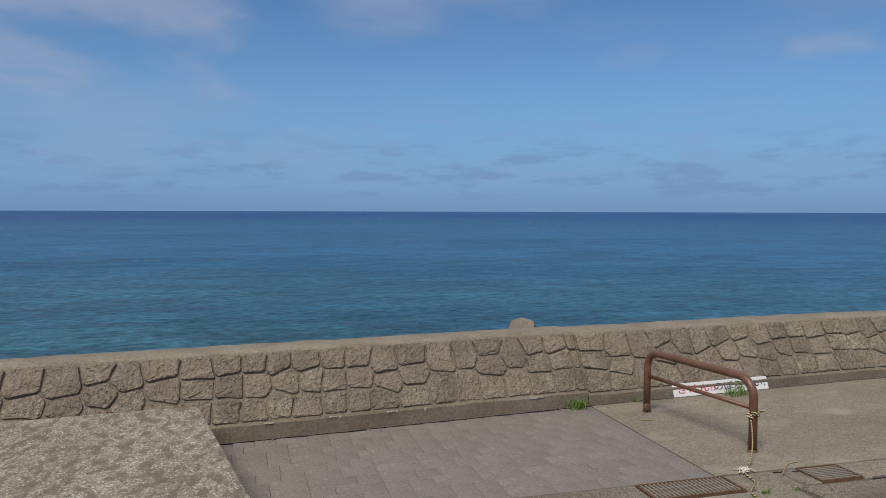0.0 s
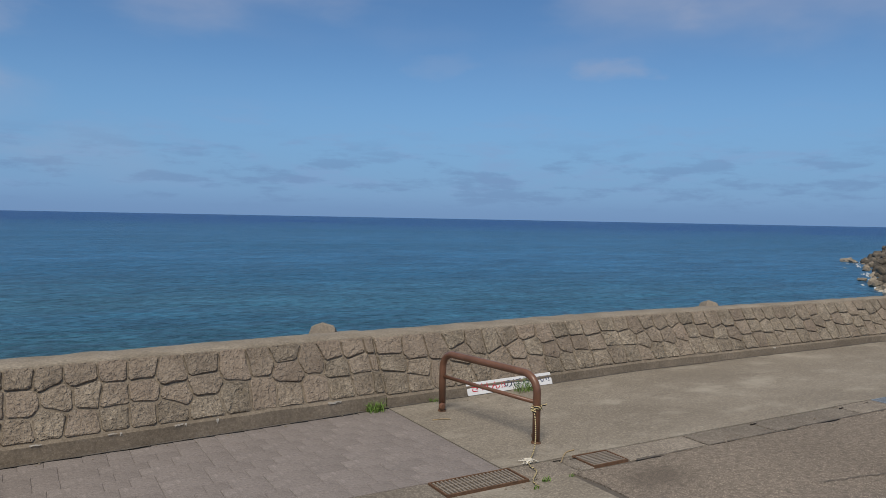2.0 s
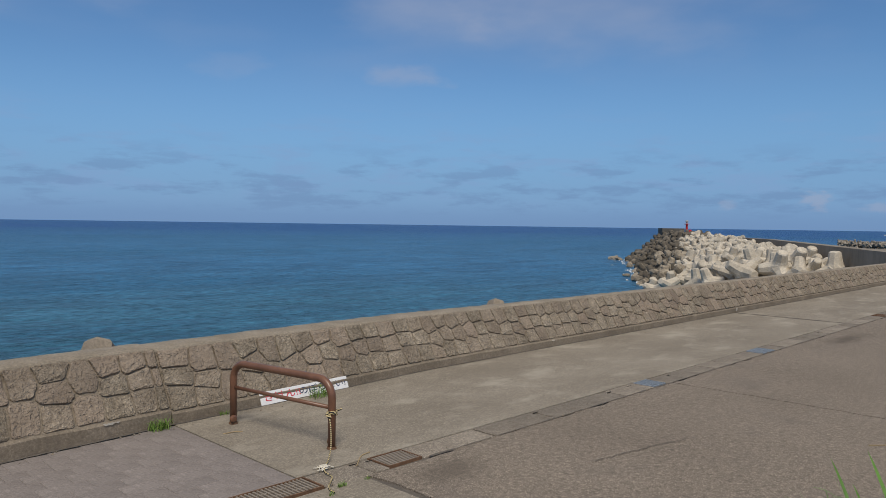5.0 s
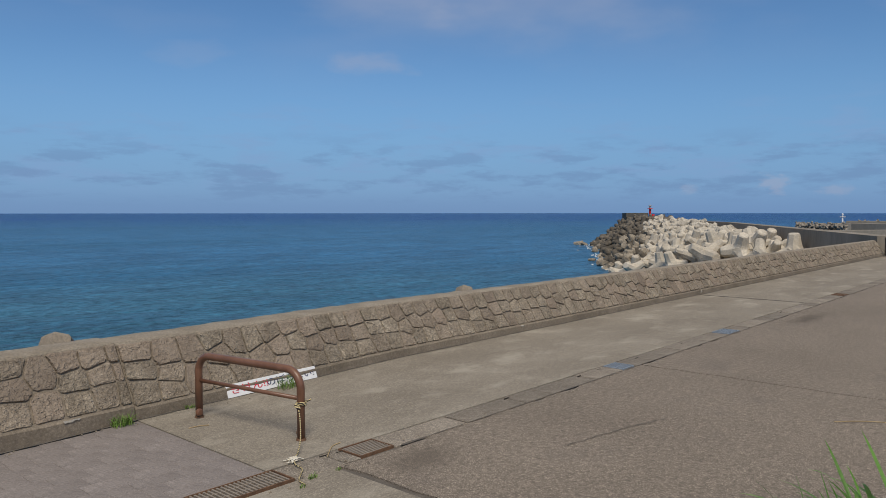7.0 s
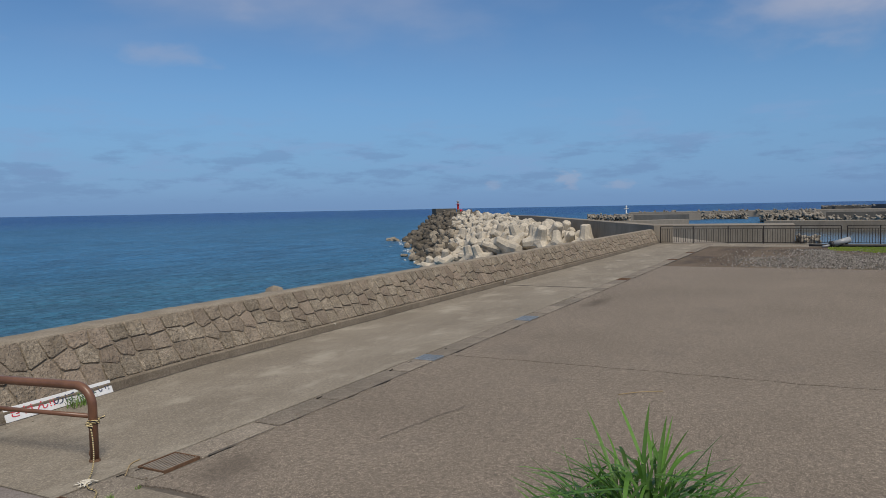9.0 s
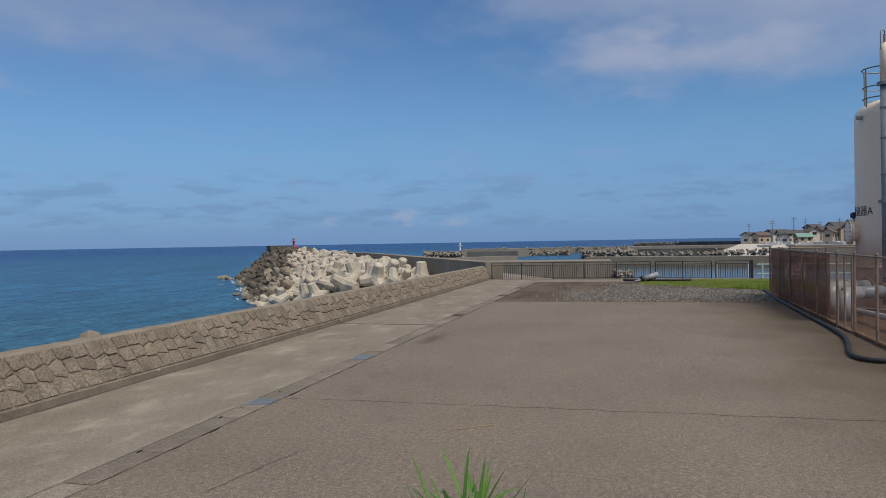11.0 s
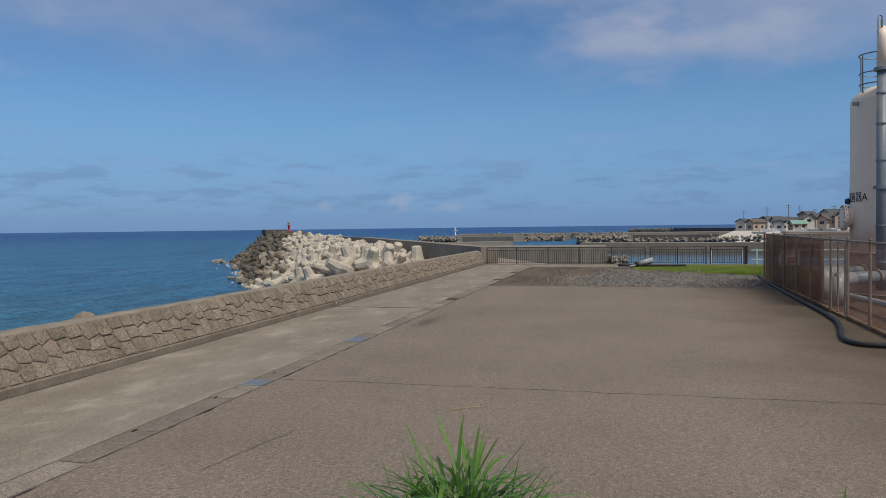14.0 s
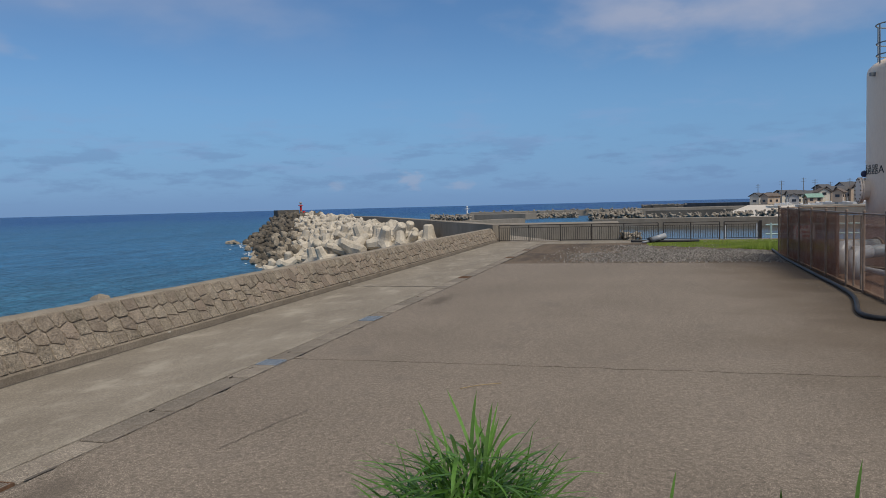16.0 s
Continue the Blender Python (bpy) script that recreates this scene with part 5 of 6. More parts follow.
# ---- filter tank ----
def tank():
    ax, ay, r = 28.0, -9.27, 1.72
    e = empty("storage_tank", pose(ax, ay, 0), "tall beige steel filter tank with a domed top", "tank")
    dome = [(r * math.cos(radians(a)), 6.55 + 0.62 * math.sin(radians(a))) for a in (0, 12, 25, 40, 55, 70, 82)] + [(0.0, 7.18)]
    part("shell", lathe([(r, 1.42), (r, 2.5), (r, 4.0), (r, 5.2), (r, 6.2), (r, 6.5)] + dome, 72), M_TANK, e, smooth=True)
    part("seam_band", lathe([(r - 0.02, 3.55), (r + 0.012, 3.55), (r + 0.012, 3.63), (r - 0.02, 3.63)], 72), M_TANK, e)
    part("skirt", lathe([(r + 0.03, 0.10), (r + 0.03, 0.75), (r + 0.08, 0.76), (r + 0.08, 0.84), (r + 0.03, 0.85), (r + 0.02, 1.40), (r + 0.10, 1.40), (r + 0.10, 1.46), (r, 1.47)], 72), M_PINK, e, "pinkish steel skirt")
    part("footing", lathe([(r + 0.4, 0.0), (r + 0.4, 0.10), (0.5, 0.10)], 40), M_PLINTH, e, "concrete footing")
    # manhole with bolted cover, on the side that faces the asphalt's near end
    hd = 88
    neck = pose(0, 0, 2.62, 0, 0, hd) @ pose(r - 0.06, 0, 0, 0, 90, 0)
    mh = part("manhole", lathe([(0.33, 0.0), (0.33, 0.22), (0.44, 0.22), (0.44, 0.27), (0.0, 0.27)], 32), M_TANK, e)
    mh.matrix_basis = neck
    cov = part("cover", lathe([(0.44, 0.285), (0.44, 0.33), (0.10, 0.345), (0.0, 0.345)], 32), M_TANK, mh, "bolted round cover")
    nut = lathe([(0.022, 0.33), (0.022, 0.365), (0.0, 0.365)], 6)
    nme = bpy.data.meshes.new("bolt")
    nut.to_mesh(nme)
    nut.free()
    nme.materials.append(M_GALV)
    for k in range(16):
        shared("bolt", nme, pose(0.395 * math.cos(k * math.pi / 8), 0.395 * math.sin(k * math.pi / 8), 0), mh)
    # lettering wrapped on the shell
    me = text_mesh("濾過器A", 0.36)
    me.materials.clear()
    me.materials.append(M_BLACK)
    mid = radians(99)
    for v in me.vertices:
        a = mid + v.co.x / (r + 0.01)
        z = v.co.y
        v.co = ((r + 0.006 + v.co.z) * math.cos(a), (r + 0.006 + v.co.z) * math.sin(a), 3.28 + z)
    tagged(shared("lettering", me, pose(0, 0, 0), e), "black painted lettering")
    part("lifting_lug", box(r - 0.02, r + 0.16, -0.05, 0.05, 6.36, 6.48, 0.01), M_PIPE, e).matrix_basis = pose(0, 0, 0, 0, 0, 105)
    # guard rail on the dome
    g = part("guard_hoop", tube([(0.62 * math.cos(t), 0.62 * math.sin(t), 8.02) for t in (2 * math.pi * k / 24 for k in range(25))], 0.022, 8), M_PIPE, e)
    g.location = (-0.62, 1.05, -0.05)
    for z in (7.42, 7.05):
        o = part("guard_hoop", tube([(0.60 * math.cos(t), 0.60 * math.sin(t), z) for t in (2 * math.pi * k / 24 for k in range(25))], 0.020, 8), M_PIPE, e)
        o.location = g.location
    for k in range(6):
        t = 2 * math.pi * k / 6 + 1.9
        o = part("guard_post", tube([(0.6 * math.cos(t), 0.6 * math.sin(t), 6.75), (0.61 * math.cos(t), 0.61 * math.sin(t), 8.02)], 0.022, 8), M_PIPE, e)
        o.location = g.location
    # riser pipe
    px, py = 26.05 - ax, -7.88 - ay
    rp = part("riser_pipe", tube([(px, py, 0.3), (px, py, 7.25)], 0.15, 18), M_PIPE, e, "dark grey riser pipe", smooth=True)
    top = [(px, py, 7.25), (px, py, 8.15)] + [(px + 0.30 - 0.30 * math.cos(radians(t)), py - 0.10 * (1 - math.cos(radians(t))), 8.15 + 0.36 * math.sin(radians(t))) for t in range(15, 166, 15)] + [(px + 0.62, py - 0.22, 7.5), (px + 0.9, py - 0.5, 6.9)]
    part("bend", tube(top, 0.155, 18), M_TANK, e, "beige bend at the top of the riser", smooth=True)
    for z in (1.2, 2.35, 3.55, 4.4, 5.55, 6.5, 7.25):
        big = z in (3.55, 7.25)
        o = part("pipe_flange" if big else "pipe_clamp", lathe([(0.152, -0.05), (0.24, -0.05), (0.24, 0.05), (0.152, 0.05)] if big else [(0.152, -0.02), (0.175, -0.02), (0.175, 0.02), (0.152, 0.02)], 18), M_PIPE, rp)
        o.location = (px, py, z)
        if not big:
            part("bracket", box(px - 0.2, px + 0.35, py - 0.32, py - 0.28, z - 0.02, z + 0.02), M_PIPE, rp)
    part("vent_valve", tube([(px + 0.05, py, 8.4), (px + 0.05, py, 8.8)], 0.035, 8), M_GALV, e)
    part("vent_arm", tube(smooth_line([(px - 0.1, py + 0.15, 8.3), (px - 0.1, py + 0.15, 8.85), (px + 0.05, py, 8.9), (px + 0.1, py, 8.75)]), 0.018, 6), M_PIPE, e)
    part("blue_lamp", lathe([(0.0, -0.12), (0.09, -0.08), (0.11, 0.0), (0.09, 0.08), (0.0, 0.12)], 14), M_INK, e, "small dark blue fitting").location = ((r + 0.05) * math.cos(radians(80)), (r + 0.05) * math.sin(radians(80)), 3.18)


tank()


def yard_pipes():
    e = empty("pipework", pose(0, 0, 0), "pale plastic pipe bends in the fenced yard", "pipe")
    for x, y, top in ((25.86, -6.20, 0.80), (24.15, -6.14, 0.74)):
        bend = [(x, y, 0.0), (x, y, top - 0.25)] + [(x + 0.28 * (1 - math.cos(radians(t))) - 0.0, y - 0.33 * (1 - math.cos(radians(t))) * 0.6, top - 0.25 + 0.28 * math.sin(radians(t))) for t in (20, 40, 60, 80)] + [(x + 0.5, y - 0.55, top + 0.03)]
        part("bend", tube(bend, 0.20, 18), M_PVC, e, smooth=True)
        part("outlet", tube([(x + 0.48, y - 0.53, top + 0.03), (x + 1.5, y - 1.7, top + 0.03)], 0.19, 18), M_PIPE, e, "grey pipe towards the tank", smooth=True)
        part("flange", tube([(x + 1.2, y - 1.35, top + 0.03), (x + 1.26, y - 1.42, top + 0.03)], 0.25, 18), M_GALV, e)
    tagged(part("ground_pipe", tube([(35.0, -6.35, 0.14), (27.5, -6.45, 0.2), (18.0, -6.6, 0.42), (14.0, -6.65, 0.46)], 0.085, 12), M_PVC, smooth=True), "pale grey pipe running low through the yard", "pipe")


yard_pipes()


# ---- breakwater of concrete tetrapods ----
def tetrapod_mesh(seg, seed, girth=1.0):
    """Four stubby tapering legs that meet in the middle, with chamfered flat ends; about 2.1 m across."""
    bm = bmesh.new()
    dirs = [Vector((0, 0, 1))] + [Vector((math.cos(a) * 0.943, math.sin(a) * 0.943, -0.333)) for a in (0, 2.094, 4.189)]
    for d in dirs:
        add_tube(bm, [d * t for t in (0.0, 0.22, 0.38, 0.55, 0.92, 1.05, 1.11)], [r * girth for r in (0.60, 0.54, 0.46, 0.41, 0.36, 0.335, 0.26)], seg)
    off = Vector((seed * 3.7, 0, 0))
    for v in bm.verts:
        v.co += Vector((noise.noise(v.co * 1.5 + off), noise.noise(v.co * 1.5 + Vector((9, 0, 0))), noise.noise(v.co * 1.5 + Vector((0, 9, 0))))) * 0.04
    bmesh.ops.recalc_face_normals(bm, faces=bm.faces)
    me = bpy.data.meshes.new("tetrapod")
    bm.to_mesh(me)
    bm.free()
    return me


def rock_mesh(seed):
    """A broken, angular lump about 1 m across."""
    bm = bmesh.new()
    bmesh.ops.create_icosphere(bm, subdivisions=2, radius=0.5)
    off = Vector((seed * 5.1, 2, 1))
    for v in bm.verts:
        n = v.co.normalized()
        v.co *= 1 + 0.55 * noise.noise(n * 1.1 + off) + 0.22 * noise.noise(n * 2.7 + off)
        v.co.z *= 0.75
    me = bpy.data.meshes.new("rock")
    bm.to_mesh(me)
    bm.free()
    return me


TETRA_PALE, TETRA_OLD, TETRA_WALL = tetrapod_mesh(8, 1, 0.95), tetrapod_mesh(10, 2, 0.95), tetrapod_mesh(6, 3, 0.8)
TETRA_WALL.materials.append(M_WALLBLOCK)
TETRA_PALE.materials.append(M_PALE)
TETRA_OLD.materials.append(M_OLD)
for p in TETRA_OLD.polygons:
    p.use_smooth = True

BW0, BW1, BW2 = Vector((47.6, 9.2)), Vector((100.0, 37.0)), Vector((140.0, 67.0))


def parapet():
    e = empty("breakwater_wall", pose(0, 0, 0), "long plain concrete parapet of the breakwater", "breakwater", kind="structure")
    pts = [BW0, BW1, BW2]
    tops = [1.12, 1.12, 1.5]
    for (a, b), z in zip(zip(pts, pts[1:]), tops):
        d = (b - a).normalized()
        n = Vector((d.y, -d.x))
        w = [a, b, b + n * 1.2, a + n * 1.2]
        part("parapet", prism([(v.x, v.y) for v in w], -4.0, z), M_QUAY, e)
        w = [a + n * 1.22, b + n * 1.22, b + n * 7, a + n * 7]
        part("walkway", prism([(v.x, v.y) for v in w], -4.0, -0.4), M_QUAY, e)
    d = (BW2 - BW1).normalized()
    n = Vector((-d.y, d.x))
    w = [BW2 + n * 1, BW2 + n * 5.5 - d, BW2 + n * 5.5 + d * 4, BW2 + n * 1 + d * 4]
    part("head_block", prism([(v.x, v.y) for v in w], -4.0, 2.35), M_QUAY_DARK, e, "dark concrete head block")


parapet()


def mound():
    """Tetrapods heaped against the sea side of the parapet."""
    rng = random.Random(77)
    spots = []
    seaward = [Vector((60.0, 32.3)), Vector((76.0, 42.0)), Vector((96.0, 53.4)), Vector((109.3, 62.7)), Vector((134.0, 74.5))]
    inner = [Vector((60.3, 16.9)), Vector((80.0, 27.0)), Vector((97.0, 36.5)), Vector((116.0, 50.0)), Vector((143.0, 72.0))]
    crest = [0.25, 0.45, 0.85, 1.6, 1.75]

    def at(line, t):
        i = min(int(t), len(line) - 2)
        return line[i].lerp(line[i + 1], t - i) if isinstance(line[0], Vector) else line[i] + (line[i + 1] - line[i]) * (t - i)

    tries = 0
    while tries < 40000 and len(spots) < 900:
        tries += 1
        t, u = rng.random() * 4, rng.random()
        p = at(inner, t).lerp(at(seaward, t), u)
        gap = 1.4 if p.x < 80 and u < 0.72 else 1.35
        if any((p.x - q[0]) ** 2 + (p.y - q[1]) ** 2 < gap * gap for q in spots):
            continue
        z = at(crest, t) - 0.75 - max(0, u - 0.35) ** 1.1 * (at(crest, t) + 3.2) * 1.35 + rng.uniform(-0.35, 0.25)
        spots.append((p.x, p.y, max(z, -3.3), rng.choice((0.85, 0.95, 1.1, 1.35)) if p.x < 80 and u < 0.72 else rng.uniform(0.75, 1.10)))
    spots.sort(key=lambda s: math.hypot(s[0], s[1]))
    heap, n = {True: bmesh.new(), False: bmesh.new()}, 0
    for i, (x, y, z, s) in enumerate(spots):
        dist, ratio = math.hypot(x, y), y / x
        pale = ratio < 0.487 + 0.02 * noise.noise((x * 0.2, y * 0.2, 0)) or dist < 75 + 5 * noise.noise((x * 0.3, y * 0.3, 1))
        pale = pale and x < 118
        m = pose(x, y, z, rng.uniform(0, 360), rng.uniform(0, 360), rng.uniform(0, 360)) @ Matrix.Diagonal((s, s, s, 1))
        if i < 296:
            ob = new("tetrapod", TETRA_PALE if pale else TETRA_OLD)
            ob.matrix_basis = m
            tagged(ob, "pale new concrete tetrapod in the breakwater heap" if pale else "dark weathered concrete tetrapod in the breakwater heap", "tetrapod", "breakwater tetrapods")
        else:
            me = (TETRA_PALE if pale else TETRA_OLD).copy()
            me.transform(m)
            heap[pale].from_mesh(me)
            bpy.data.meshes.remove(me)
    tagged(part("tetrapod_heap", heap[True], M_PALE), "far pale concrete tetrapods heaped on the breakwater", "tetrapods", kind="stuff")
    tagged(part("tetrapod_heap", heap[False], M_OLD_J, smooth=True), "far dark concrete tetrapods heaped on the breakwater", "tetrapods", kind="stuff")
    # broken rock between the pale and the dark blocks and along the waterline
    rocks = [rock_mesh(k) for k in range(5)]
    for me in rocks:
        me.materials.append(M_ROCK)
    for k in range(64):
        if k < 34:
            p = Vector((64.0, 33.0)).lerp(Vector((96.0, 46.5)), rng.random() ** 1.4) + Vector((-0.55, 0.83)) * rng.uniform(-1.5, 2.6)
            z = -1.9 + 1.5 * (p.x - 64) / 32 + rng.uniform(-0.3, 0.3)
        else:
            p = Vector((62.0, 33.6)).lerp(Vector((110.0, 63.4)), rng.random()) + Vector((-0.55, 0.83)) * rng.uniform(-1.2, 0.7)
            z = SEA_Z + rng.uniform(-0.15, 0.2)
        s = rng.uniform(0.6, 1.35)
        ob = new("rock", rocks[k % 5])
        ob.matrix_basis = pose(p.x, p.y, z, rng.uniform(0, 360), rng.uniform(0, 360), rng.uniform(0, 360)) @ Matrix.Diagonal((s, s * rng.uniform(0.7, 1.0), s * 0.9, 1))
        tagged(ob, "broken brown rock at the foot of the breakwater", "rock", "breakwater rocks")
    for q, s in (((107.5, 63.6), 1.3), ((109.0, 65.4), 1.6), ((111.5, 66.6), 1.3), ((90.0, 51.6), 0.9), ((73.0, 42.2), 0.9)):
        ob = new("rock", rocks[int(q[0]) % 5])
        ob.matrix_basis = pose(q[0], q[1], SEA_Z + 0.1, 0, 0, q[0] * 40) @ Matrix.Diagonal((s, s, s * 0.8, 1))
        tagged(ob, "broken brown rock washed by the sea", "rock", "breakwater rocks")
    # rubble core under the blocks
    bm = bmesh.new()
    rows = []
    for i in range(41):
        t = -0.7 + 4.7 * i / 40
        row = []
        for j in range(9):
            u = -0.16 + 1.14 * j / 8
            p = at(inner, t).lerp(at(seaward, t), u)
            z = at(crest, t) - 1.65 - max(0, u - 0.35) ** 1.1 * (at(crest, t) + 3.2) * 1.35 + 0.3 * noise.noise((p.x, p.y, 0))
            row.append(bm.verts.new((p.x, p.y, z)))
        rows.append(row)
    for a, c in zip(rows, rows[1:]):
        for j in range(8):
            bm.faces.new((a[j], c[j], c[j + 1], a[j + 1]))
    tagged(part("rubble_core", bm, M_ROCK), "brown rubble under the tetrapods", "rubble", kind="structure")


mound()


def old_block(x, y, top, turn, s=0.85):
    ob = new("tetrapod", TETRA_WALL)
    ob.matrix_basis = pose(x, y, top - 1.02 * s, 0, 0, turn) @ pose(0, 0, 0, 0, 30, 0) @ Matrix.Diagonal((s, s, s, 1))
    tagged(ob, "weathered brown concrete tetrapod behind the sea wall", "tetrapod", "breakwater tetrapods")


for q in ((-1.75, 11.0, 0.42, 10), (4.20, 11.0, 0.70, 50), (13.15, 11.0, 0.72, 20), (8.6, 11.1, 0.40, 70), (17.4, 11.2, 0.35, 33), (1.2, 11.4, 0.3, 5)):
    old_block(*q)
bm = bmesh.new()
add_prism(bm, [(-40, 3.0), (4, 9.2), (9, 9.85), (52, 9.85), (62, 14), (62, 30), (50, 22), (44, 14.6), (-40, 13)], -5.0, -0.62)
for v in bm.verts:
    if v.co.y > 12 and v.co.z > -1:
        v.co.z = -3.2
tagged(part("rubble_slope", bm, M_OLD), "dark rubble slope on the sea side of the wall", "rubble", kind="structure")


# ---- beacons ----
def red_beacon():
    d = Vector((0.9004, 0.435)) * 152
    e = empty("beacon", pose(d.x, d.y, 0.5), "small red harbour light on the breakwater head", "beacon")
    part("tower", lathe([(0.42, 0.0), (0.40, 0.5), (0.24, 0.8), (0.20, 2.6), (0.26, 2.65)], 18), M_BEACON, e, smooth=True)
    part("gallery", lathe([(0.48, 2.66), (0.50, 2.68), (0.50, 2.76), (0.2, 2.78)], 18), M_BEACON, e)
    part("lantern", lathe([(0.20, 2.78), (0.20, 3.15), (0.32, 3.18), (0.30, 3.35), (0.0, 3.5)], 14), M_PVC, e, "pale lantern")
    part("cabinet", box(0.3, 1.1, -0.5, 0.2, 0.0, 1.6, 0.04), M_BEACON, e)
    part("base", box(-1.6, 1.6, -1.6, 1.6, -4.5, 0.0, 0.05), M_QUAY, e, "concrete base")


def white_beacon():
    d = Vector((0.9744, 0.225)) * 255
    e = empty("beacon", pose(d.x, d.y, -0.8), "small white harbour light far along the outer wall", "beacon")
    part("tower", lathe([(0.35, 0.0), (0.22, 0.5), (0.20, 2.4)], 14), M_TARP, e, smooth=True)
    part("gallery", box(-0.3, 0.3, -0.75, 0.75, 1.75, 2.0, 0.02), M_TARP, e)
    part("lantern", lathe([(0.3, 2.4), (0.3, 2.75), (0.0, 3.0)], 12), M_TARP, e)
    part("base", box(-2, 2, -2, 2, -3.0, 0.0, 0.05), M_QUAY, e, "concrete base")


red_beacon()
white_beacon()


# ---- harbour walls beyond the quay ----
def polar(head, dist):
    return Vector((math.sin(radians(head)) * dist, math.cos(radians(head)) * dist))


def mole(name, a, b, depth, top, mat, label):
    """A straight harbour wall between two headings and distances."""
    p, q = polar(*a), polar(*b)
    d = (q - p).normalized()
    n = Vector((d.y, -d.x))
    if n.dot(p) < 0:
        n = -n
    ob = part(name, prism([(v.x, v.y) for v in (p, q, q + n * depth, p + n * depth)], -4.5, top), mat)
    return tagged(ob, label, "harbour wall", kind="structure")


tagged(part("water", prism([(47.5, -40), (158, -70), (158, 9), (110, 15), (60, 12), (47.5, 7)], SEA_Z - 0.3, SEA_Z + 0.02), M_BASIN), "still water of the inner basin, dark wall reflections put into its colour", "water", kind="structure")
mole("quay_wall", (78.7, 109), (88.6, 108), 9, -0.60, M_QUAY, "stained concrete quay wall across the basin")
mole("quay_wall", (86.6, 160), (108.0, 158), 5, -1.30, M_QUAY, "pale concrete wall across the inner basin")
mole("quay_wall", (90.5, 215), (96.6, 215), 6, -0.45, M_QUAY_DARK, "dark concrete wall behind the inner basin")
mole("quay_wall", (77.0, 262), (81.5, 250), 8, -1.0, M_QUAY, "plain outer harbour wall")
mole("quay_wall", (74.5, 120), (81.5, 135), 3, -0.25, M_QUAY, "concrete return wall of the breakwater")
mole("quay_wall", (77.2, 300), (104.0, 330), 18, -0.75, M_QUAY, "outer harbour wall along the horizon")
mole("quay_wall", (90.2, 520), (93.2, 520), 14, -0.5, M_QUAY_DARK, "low offshore breakwater near the horizon")
mole("quay_wall", (93.2, 560), (99.5, 500), 14, -0.3, M_QUAY_DARK, "low headland strip near the horizon")
slip = bmesh.new()
for z_low in (-4.5, 0.0):
    edge = [(polar(95.4, 222), -2.95), (polar(101.2, 230), -2.95), (polar(101.2, 299), -0.3), (polar(97.6, 299), -0.3)]
    slip.faces.new([slip.verts.new((p.x, p.y, z_low if z_low else z)) for p, z in edge])
slip.verts.ensure_lookup_table()
for k in range(4):
    slip.faces.new([slip.verts[n] for n in (k, (k + 1) % 4, 4 + (k + 1) % 4, 4 + k)])
tagged(part("slipway", slip, M_SAND), "pale concrete slipway sloping from the village to the water", "slipway", kind="structure")
mole("quay_wall", (101.3, 243), (112.0, 250), 56, -0.42, M_QUAY, "stained concrete boat yard below the village")
mole("ground", (97.6, 300), (125.0, 300), 160, -0.2, M_LAND, "ground under the village across the harbour")


def far_heap(head0, head1, dist, depth, z0, z1, n, seed, size, label):
    rng = random.Random(seed)
    bm = bmesh.new()
    for i in range(n):
        p = polar(rng.uniform(head0, head1), dist + rng.uniform(0, depth))
        me = TETRA_OLD.copy()
        s = 0.78 * size * rng.uniform(0.8, 1.2)
        me.transform(pose(p.x, p.y, z0 + (z1 - z0) * rng.random(), rng.uniform(0, 360), rng.uniform(0, 360), rng.uniform(0, 360)) @ Matrix.Diagonal((s, s, s, 1)))
        bm.from_mesh(me)
        bpy.data.meshes.remove(me)
    tagged(part("tetrapod_heap", bm, M_OLD_F, smooth=True), label, "tetrapods", kind="stuff")


M_OLD_F = material("far_concrete_blocks", (0.20, 0.175, 0.14), (0.30, 0.265, 0.22), 0.6, 0.95, 0.0, 8, 0.2, vary=0.35, island=True)
far_heap(74.2, 77.2, 245, 10, -3.0, -1.1, 110, 1, 1.0, "grey tetrapods round the outer wall's end")
far_heap(80.6, 85.6, 262, 10, -3.0, -1.5, 170, 2, 0.95, "grey tetrapods along the outer wall")
far_heap(86.4, 90.4, 212, 12, -3.0, -0.8, 190, 3, 1.05, "grey tetrapods at the end of the inner wall")
far_heap(90.4, 96.6, 208, 3, -2.2, -1.6, 36, 4, 0.9, "small blocks strewn along the inner wall")
far_heap(96.0, 101.0, 206, 5, -2.0, -1.2, 40, 8, 1.1, "blocks heaped by the slipway")
far_heap(78.0, 90.0, 300, 6, -0.9, -0.5, 40, 5, 0.7, "scattered blocks on the outer wall")
far_heap(90.2, 93.4, 515, 8, -1.4, -0.5, 44, 6, 0.8, "low blocks on the offshore breakwater")
far_heap(88.8, 90.3, 107, 3, -3.0, -2.3, 10, 7, 0.8, "blocks at the corner of the basin")

